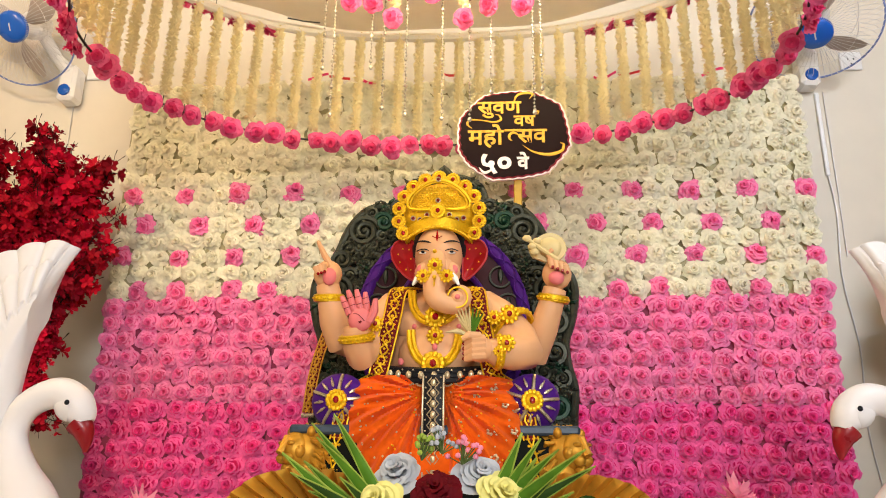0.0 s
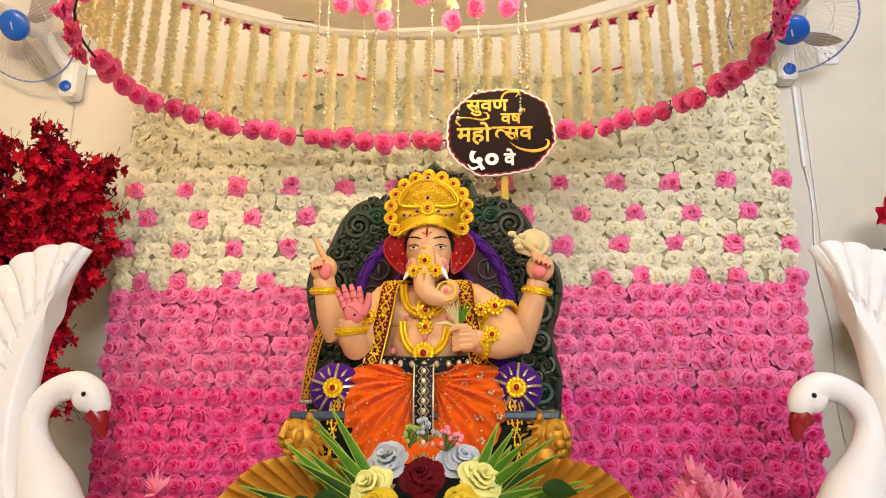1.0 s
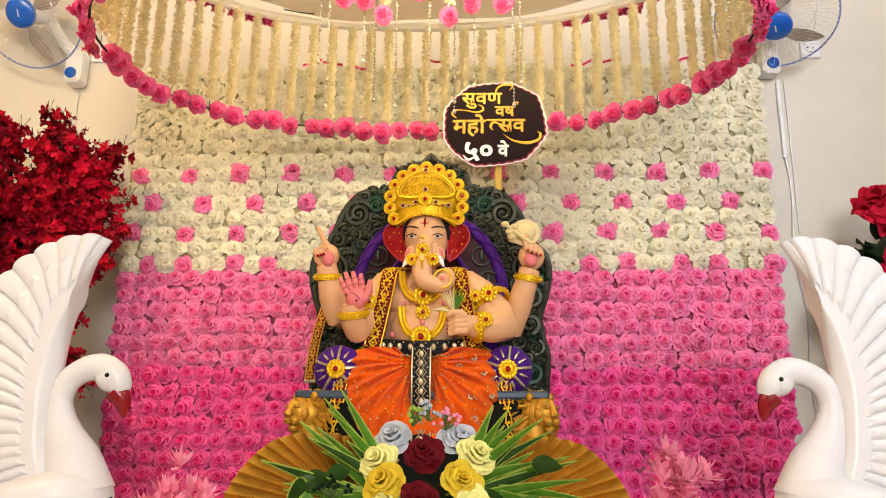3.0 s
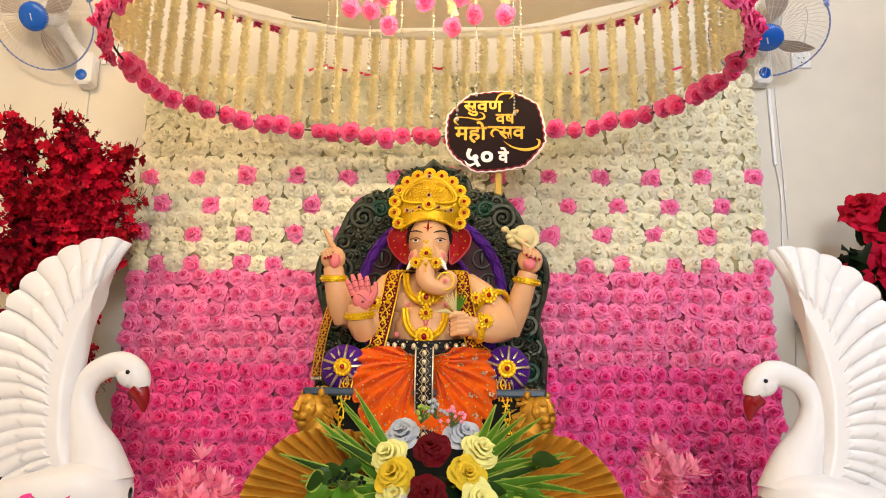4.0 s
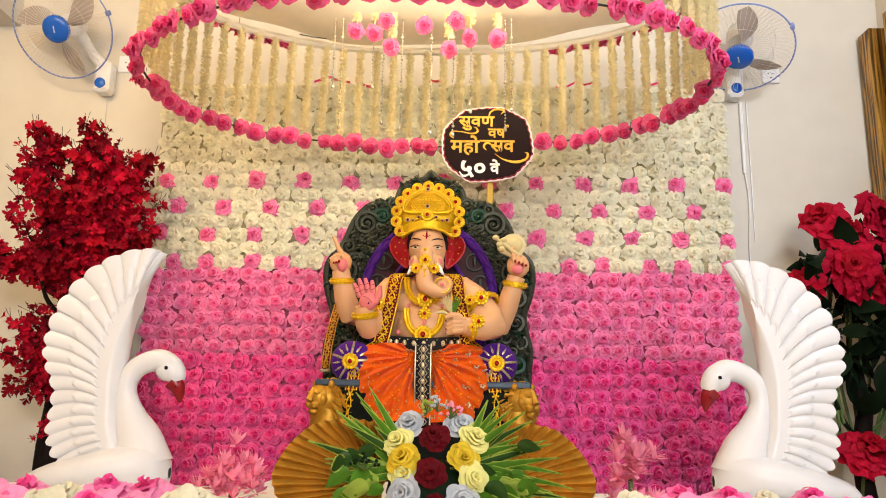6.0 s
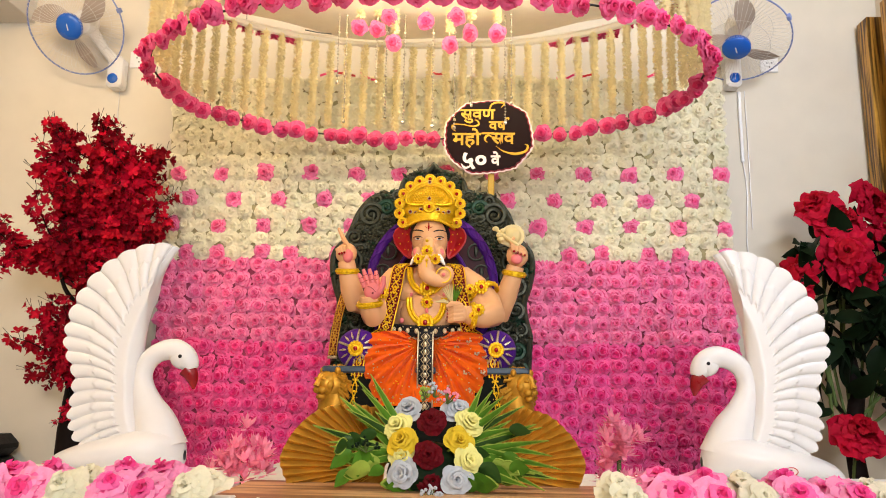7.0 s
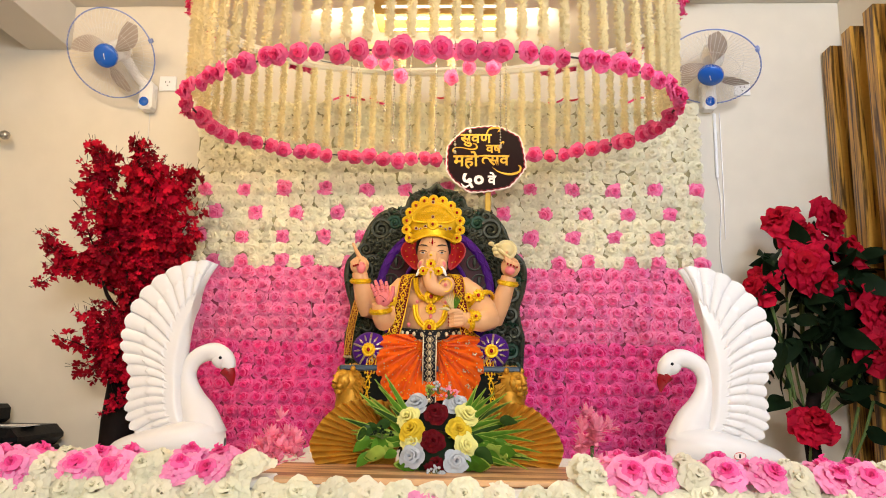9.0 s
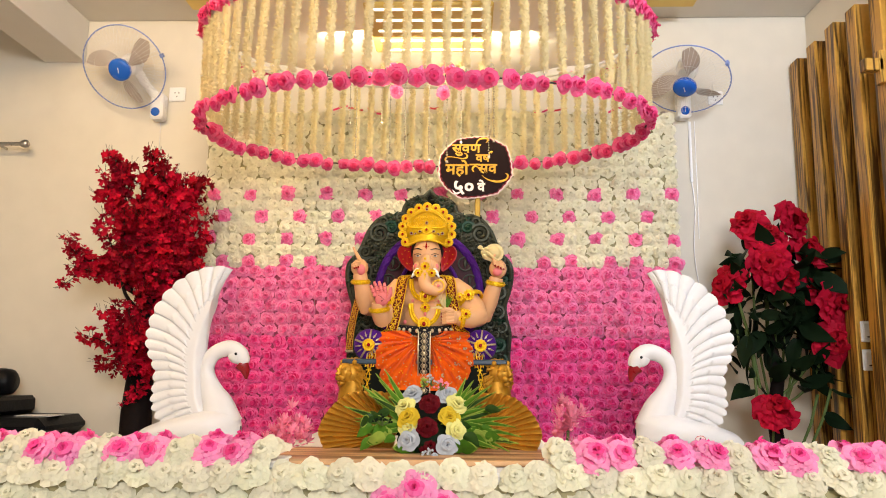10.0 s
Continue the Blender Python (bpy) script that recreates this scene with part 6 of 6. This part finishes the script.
def flower_arrangement():
    rng = random.Random(21)
    C = Vector((-0.04, 1.20, TOP + 0.02))
    sh = Shape(LEAF)
    sh.lathe([(0.0, 0.0), (0.09, 0.0), (0.11, 0.03), (0.10, 0.07), (0.06, 0.10), (0.0, 0.11)], 20, 0, Matrix.Translation(C + Vector((0, 0, 0.003))))
    t = thing("flower_arrangement", sh, "bouquet of red, yellow and grey roses with gold palm fans", "bouquet")
    red = [rose("red_rose", DEEP_RED, 0.078, 400 + i, 0.34, 5, 1.3, 7, 5, bowl=0.6, crowd=8) for i in range(3)]
    yel = [rose("yellow_rose", YELLOW_ROSE, 0.084, 410 + i, 0.14, 4, 1.25, 7, 5, bowl=0.75, crowd=4) for i in range(2)]
    lem = [rose("lemon_rose", LEMON_ROSE, 0.080, 420 + i, 0.12, 4, 1.3, 7, 5, bowl=0.8, crowd=4) for i in range(2)]
    gry = [rose("grey_rose", GREY_ROSE, 0.080, 430 + i, 0.14, 4, 1.2, 7, 5, bowl=0.75, crowd=4) for i in range(2)]
    spots = [(red, -0.034, 1.12, 1.125, "burgundy red rose"), (red, -0.040, 1.09, 1.045, "burgundy red rose"), (red, -0.03, 1.10, 0.985, "burgundy red rose"), (yel, -0.108, 1.12, 1.075, "golden yellow rose"), (yel, 0.034, 1.12, 1.080, "golden yellow rose"),
             (lem, -0.122, 1.145, 1.108, "lemon cream rose"), (lem, 0.062, 1.15, 1.122, "lemon cream rose"), (lem, 0.058, 1.10, 1.034, "lemon cream rose"), (lem, -0.105, 1.12, 1.038, "lemon cream rose"),
             (gry, -0.103, 1.09, 1.000, "silver grey rose"), (gry, 0.030, 1.08, 0.990, "silver grey rose"), (gry, -0.100, 1.18, 1.150, "silver grey rose"), (gry, 0.026, 1.18, 1.150, "silver grey rose")]
    for kind, x, y, z, word in spots:
        d = Vector(((x + 0.036) * 3.5, -0.8, (z - 1.03) * 3.5 + 0.25)).normalized()
        m = Matrix.Translation((x, y, z)) @ d.to_track_quat("Z", "Y").to_matrix().to_4x4() @ pose(0, 0, 0, 0, 0, rng.uniform(0, 360))
        part("rose", rng.choice(kind), t, word, at=m @ Matrix.Translation((0, 0, -0.02)))
    # striped grass blades
    for s, aims in ((-1, ((-0.30, 1.17, 1.20), (-0.245, 1.14, 1.245), (-0.27, 1.12, 1.16), (-0.335, 1.12, 1.105), (-0.31, 1.10, 1.06), (-0.225, 1.10, 1.215), (-0.36, 1.1, 1.12), (-0.29, 1.08, 1.03), (-0.21, 1.16, 1.26))),
                    (1, ((0.10, 1.14, 1.235), (0.13, 1.12, 1.22), (0.22, 1.14, 1.175), (0.25, 1.10, 1.13), (0.285, 1.10, 1.085), (0.29, 1.08, 1.04), (0.30, 1.06, 0.99), (0.265, 1.06, 0.955), (0.20, 1.10, 1.20), (0.24, 1.06, 1.00), (0.27, 1.12, 1.12), (0.16, 1.13, 1.20), (0.22, 1.05, 0.97), (0.31, 1.05, 1.01)))):
        more = [(x + rng.uniform(-0.03, 0.03), y + 0.03, z + rng.uniform(-0.03, 0.025)) for x, y, z in aims]
        for k, tip in enumerate(list(aims) + more):
            b = Shape(LEAF_MID if k % 4 == 2 else LEAF_BRIGHT, LEAF_PALE)
            start = C + Vector((s * 0.05, -0.03, 0.06 + 0.02 * (k % 3)))
            tip = start.lerp(Vector(tip), 0.86 if k < len(aims) else rng.uniform(0.6, 0.82))
            leaf(b, start, tip, 0.017 if k % 3 else 0.023, 0, (0, 1, 0.3), 0.2, 0.10 if k % 2 else 0.04, 10, 1)
            part("blade_leaf", b, t, "green blade leaf with pale edges")
    # broad ivy leaves and dark fill round the foot
    for k in range(64):
        a = rng.uniform(-0.35, math.pi + 0.35)
        rr = rng.uniform(0.55, 1.0)
        x, z = C.x - 0.20 * rr * math.cos(a), 1.03 - 0.085 * rr * math.sin(a) + (0.05 if k % 5 == 0 else 0)
        y = 1.10 + 0.10 * (1 - rr) + rng.uniform(-0.01, 0.03)
        s = -1 if x < C.x else 1
        ln = rng.uniform(0.042, 0.072)
        d = Vector((s * rng.uniform(0.2, 1.0), rng.uniform(-0.5, 0.1), rng.uniform(-0.7, 0.35))).normalized() * ln
        if z - 0.03 < TOP + 0.03:
            d.z = abs(d.z) * 0.4
        kind = (LEAF_MID, LEAF_BRIGHT, LEAF_BRIGHT, LEAF_BRIGHT, LEAF_PALE)[k % 5]
        b = Shape(kind, LEAF_PALE)
        leaf(b, (x, y, max(z, TOP + 0.03)), Vector((x, y, max(z, TOP + 0.03))) + d, ln * rng.uniform(0.55, 0.8), 0, (0.2 * s, 1, 0.4), 0.14, 0.12, 7, 1 if k % 3 == 1 else None)
        part("ivy_leaf", b, t)
    # small white and green filler sprigs
    for x, y, z, mat in ((-0.06, 1.17, 1.19, LEAF_PALE), (-0.03, 1.17, 1.20, GREY_ROSE), (0.0, 1.17, 1.185, PALE_PINK), (-0.035, 1.07, 0.965, GREY_ROSE), (-0.015, 1.065, 0.95, GREY_ROSE), (-0.19, 1.10, 1.07, LEAF)):
        b = Shape(STEM, mat)
        for k in range(16):
            a, e = rng.uniform(0, 6.3), rng.uniform(0.2, 1.5)
            q = Vector((math.cos(a) * math.cos(e), math.sin(a) * math.cos(e) * 0.7 - 0.3, math.sin(e))) * rng.uniform(0.018, 0.034)
            b.tube([(x, y, z - 0.025), (x + q.x, y + q.y, z - 0.02 + q.z)], 0.0009, 4, 0)
            b.ball((x + q.x, y + q.y, z - 0.02 + q.z), 0.0042, 1, 6, 4)
        part("filler_sprig", b, t)
    # pleated gold palm fans
    for s, hub in ((-1, (-0.165, 1.30, 0.995)), (1, (0.085, 1.30, 0.99))):
        def fan(u, v, s=s, hub=hub):
            a = radians(62 + 205 * u)
            R = np.interp(u, [0, 0.15, 0.35, 0.55, 0.75, 1], [0.155, 0.185, 0.255, 0.275, 0.225, 0.11])
            k = u * 34
            tri = abs((k % 1) - 0.5) * 2
            r = R * v * (1 - 0.02 * (1 - tri))
            y = hub[1] + 0.034 * v * (tri - 0.5) - 0.05 * v * v + 0.02 * v * math.sin(5 * u)
            ca = math.cos(a)
            return (hub[0] + (r * ca if s < 0 else -r * ca), y, hub[2] + r * math.sin(a) * 0.80)
        b = Shape(FAN_GOLD)
        b.grid(fan, 136, 5, 0)
        part("palm_fan", b, t, "pleated antique gold palm leaf fan")


def filler_plant(seed, x, y, z, w, h):
    """A low bunch of spiky pale pink florets."""
    rng = random.Random(seed)
    sh = Shape(STEM)
    sh.tube([(0, 0, 0), (0, 0, h * 0.4)], 0.006, 6)
    t = thing("pink_flower_bunch", sh, "low bunch of spiky pale pink artificial flowers", "flower bunch", "pink flower bunches", at=pose(x, y, z))
    for k in range(32):
        a = rng.uniform(0, 2 * math.pi)
        rr = rng.uniform(0, 1) ** 0.6
        c = Vector((w * rr * math.cos(a), 0.6 * w * rr * math.sin(a) - 0.01, h * rng.uniform(0.12, 1.0) * (1.05 - 0.45 * rr)))
        fl = Shape(PALE_PINK)
        for i in range(20):
            b, e = rng.uniform(0, 6.3), rng.uniform(-0.3, 1.5)
            d = Vector((math.cos(b) * math.cos(e), math.sin(b) * math.cos(e), math.sin(e)))
            q = d.cross(Vector((0.3, 0.2, 1))).normalized() * 0.0065
            ln = rng.uniform(0.028, 0.048)
            fl.add([c, c + d * ln * 0.6 + q, c + d * ln, c + d * ln * 0.6 - q], [(0, 1, 2), (0, 2, 3)], 0)
        part("floret", fl, t)


blossom_tree()
peony_plant()
flower_arrangement()
filler_plant(1, -0.555, 1.34, TOP + 0.003, 0.085, 0.16)
filler_plant(2, 0.455, 1.34, TOP + 0.003, 0.065, 0.20)


# ---- wall fans, posts and small fittings ----
def wall_fan(hub, axis, foot, blade_turn, tint):
    """Hub in front, axis the way it blows, foot the middle of the wall bracket."""
    hub, axis, foot = Vector(hub), Vector(axis).normalized(), Vector(foot)
    m = Matrix.Translation(hub) @ axis.to_track_quat("Z", "Y").to_matrix().to_4x4()
    R = 0.245
    br = Shape(PLASTIC_WHITE)
    br.box((-0.04, -0.045, -0.085), (0.04, 0.045, 0.085), 0, 0.014)
    fan = thing("wall_fan", br, "white wall fan with blue hub and wire guard", "fan", "wall fans", at=Matrix.Translation(foot))
    inv = Matrix.Translation(foot).inverted()
    motor = Shape(PLASTIC_WHITE, BLACK)
    motor.lathe([(0.0, -0.235), (0.035, -0.232), (0.055, -0.215), (0.062, -0.18), (0.060, -0.135), (0.048, -0.120), (0.0, -0.118)], 22, 0, m)
    back = m @ Vector((0, 0, -0.19))
    motor.tube([back, (back + foot) / 2 + Vector((0, 0.02, 0)), foot + Vector((0, -0.02, 0.05))], [0.030, 0.026, 0.03], 12, 0)
    part("motor", motor, fan, "white motor housing", at=inv)
    guard = Shape(GUARD)
    n = 60
    for k in range(n):
        a = 2 * math.pi * k / n
        pr = [(0.055, 0.0), (0.12, -0.004), (0.19, -0.018), (0.232, -0.042), (R, -0.065)]
        guard.tube([m @ Vector((r * math.cos(a + 0.25 * (R - r)), r * math.sin(a + 0.25 * (R - r)), z)) for r, z in pr], 0.0009, 4)
        pr = [(R, -0.072), (0.225, -0.105), (0.16, -0.122), (0.06, -0.126)]
        guard.tube([m @ Vector((r * math.cos(a), r * math.sin(a), z)) for r, z in pr], 0.0009, 4)
    for r, z in ((0.15, -0.008), (0.16, -0.122)):
        guard.tube([m @ Vector((r * math.cos(2 * math.pi * k / 40), r * math.sin(2 * math.pi * k / 40), z)) for k in range(41)], 0.0011, 4)
    part("guard", guard, fan, "pale wire guard", at=inv)
    ring = Shape(tint)
    ring.tube([m @ Vector((R * math.cos(2 * math.pi * k / 56), R * math.sin(2 * math.pi * k / 56), -0.068)) for k in range(57)], 0.0040, 8)
    ring.box((-0.012, R - 0.006, -0.085), (0.012, R + 0.012, -0.055), 0, 0.003, m @ pose(0, 0, 0, 0, 0, -75))
    part("guard_ring", ring, fan, "blue plastic guard ring", at=inv)
    badge = Shape(BLUE, GUARD)
    badge.lathe([(0.066, -0.016), (0.066, -0.002), (0.058, 0.008), (0.03, 0.013), (0.0, 0.0145)], 28, 0, m)
    badge.box((-0.016, -0.003, 0.0125), (0.016, 0.003, 0.0148), 1, 0.001, m @ pose(0, 0, 0, 0, 0, 90))
    part("hub", badge, fan, "round blue hub badge", at=inv)
    for k in range(3):
        bl = Shape(BLADE)
        t0 = radians(blade_turn + 120 * k)

        def fn(u, v, t0=t0):
            r = 0.035 + 0.185 * v
            w = 0.20 + 0.55 * math.sin(math.pi * min(v * 0.85 + 0.12, 1))
            a = t0 + (u - 0.5) * w * (1.15 - 0.35 * v) + 0.45 * v
            return m @ Vector((r * math.cos(a), r * math.sin(a), -0.072 + 0.050 * (u - 0.5) * (1 - 0.3 * v)))

        bl.grid(fn, 8, 10, 0)
        part("blade", bl, fan, "beige plastic blade", at=inv)
    knob = Shape(BLUE)
    knob.lathe([(0.026, 0.0), (0.026, 0.008), (0.020, 0.012), (0, 0.013)], 20, 0, pose(0, -0.045, -0.045, 90, 0, 0))
    part("knob", knob, fan, "blue speed knob")


wall_fan((-1.936, 2.66, 2.933), (-0.03, -0.825, -0.565), (-1.80, 2.922, 2.80), 20, RIM)
wall_fan((1.319, 2.68, 2.819), (-0.24, -0.44, -0.87), (1.375, 2.922, 2.80), 50, RIM)


def teak_posts():
    for k in range(10):
        y = 2.84 - 0.225 * k
        sh = Shape(POST).box((2.028, y, 0.0), (2.148, y + 0.10, 3.065 + 0.006 * (k % 3)), 0, 0.004)
        thing("teak_post", sh, "tall varnished teak post against the side wall", "post", "row of teak posts")
    for z in (1.435, 1.295):
        sh = Shape(PLASTIC_WHITE).box((2.047, 2.378, z - 0.052), (2.112, 2.3885, z + 0.052), 0, 0.004)
        s = thing("switch_plate", sh, "white switch plate on a teak post", "switch", "switch plates")
        part("rocker", Shape(PLASTIC_WHITE).box((2.060, 2.373, z - 0.035), (2.099, 2.3775, z + 0.035), 0, 0.002), s)
        part("mark", Shape(BLACK).box((2.072, 2.3712, z - 0.030), (2.090, 2.3725, z - 0.024), 0, 0.0004), s, "small dark mark")
    sh = Shape(POST).box((1.93, 1.93, 2.62), (2.02, 1.98, 2.68), 0, 0.004)
    sh.box((2.0, 1.93, 2.56), (2.0285, 1.98, 2.72), 0, 0.003)
    thing("shelf_bracket", sh, "small teak bracket fixed on a post", "bracket")


def plate(x, z, w, h):
    sh = Shape(PLASTIC_WHITE).box((x - w / 2, YB - 0.014, z - h / 2), (x + w / 2, YB - 0.002, z + h / 2), 0, 0.004)
    p = thing("socket_plate", sh, "white wall socket plate beside a fan", "socket", "socket plates")
    for dx, dz in ((-0.012, 0.008), (0.012, 0.008), (0, -0.014)):
        part("pin_hole", Shape(BLACK).ball((x + dx, YB - 0.0145, z + dz), (0.004, 0.0015, 0.004), 0, 8, 5), p)


def cables():
    c = Shape(PLASTIC_WHITE).box((1.412, YB - 0.016, 2.34), (1.428, YB - 0.002, 2.715), 0, 0.003)
    thing("cable_duct", c, "white cable duct on the wall", "cable duct")
    pts = [(1.42, YB - 0.008, 2.345)] + [(1.42 + 0.010 * math.sin(k * 1.1) + 0.002 * k, YB - 0.006, 2.345 - 0.10 * k) for k in range(1, 17)]
    thing("cable", Shape(GUARD).tube(smooth_tuple(pts), 0.0035, 6), "thin pale cable hanging down the wall", "cable", "wall cables")
    thing("cable", Shape(GUARD).tube([(-1.80, YB - 0.006, 2.72), (-1.797, YB - 0.005, 2.45), (-1.803, YB - 0.005, 2.05), (-1.80, YB - 0.005, 1.0)], 0.0026, 6), "thin pale cable hanging down the wall", "cable", "wall cables")
    thing("cable", Shape(GUARD).tube([(1.45, YB - 0.006, 2.72), (1.452, YB - 0.005, 2.35), (1.45, YB - 0.005, 2.0)], 0.0026, 6), "thin pale cable hanging down the wall", "cable", "wall cables")


def bench():
    b = Shape(LEATHER)
    b.box((-3.4, 2.42, 0.86), (-2.08, 2.92, 0.965), 0, 0.045)
    t = thing("bench", b, "long black leatherette bench by the wall", "bench")
    part("base", Shape(LEATHER).box((-3.4, 2.46, 0.0), (-2.10, 2.90, 0.858), 0, 0.01), t, "black bench base")
    thing("cushion", Shape(LEATHER).box((-3.2, 2.50, 0.968), (-2.38, 2.90, 1.065), 0, 0.02), "black block cushion lying on the bench", "cushion")
    prof = [(0.0, 0), (0.05, 0.004), (0.068, 0.02), (0.075, 0.06), (0.075, 0.8), (0.06, 0.86), (0, 0.87)]
    thing("bolster", Shape(LEATHER).lathe(prof, 24, 0, pose(-2.40, 2.70, 1.142, 0, -90, 0)), "black round bolster on the cushion", "bolster")
    thing("paper", Shape(PLASTIC_WHITE).box((-2.30, 2.55, 0.967), (-2.10, 2.68, 0.9705), 0, 0.001), "white paper lying on the bench", "paper")
    rod = Shape(STEEL)
    rod.tube([(-3.55, 2.86, 2.55), (-2.60, 2.86, 2.55)], 0.012, 12)
    rod.ball((-2.575, 2.86, 2.55), (0.030, 0.026, 0.026))
    rod.tube([(-2.75, 2.86, 2.55), (-2.75, 2.966, 2.55)], 0.008, 8)
    thing("curtain_rod", rod, "steel curtain rod with round end knob", "curtain rod")


teak_posts()
plate(-1.707, 2.896, 0.10, 0.09)
plate(1.582, 2.862, 0.09, 0.085)
cables()
bench()
thing("ceiling_panel", Shape(YELLOW_PAINT).box((-1.55, 0.9, ZC - 0.055), (1.40, 2.72, ZC - 0.002), 0, 0.004), "yellow painted dropped ceiling panel", "ceiling panel", kind="structure")
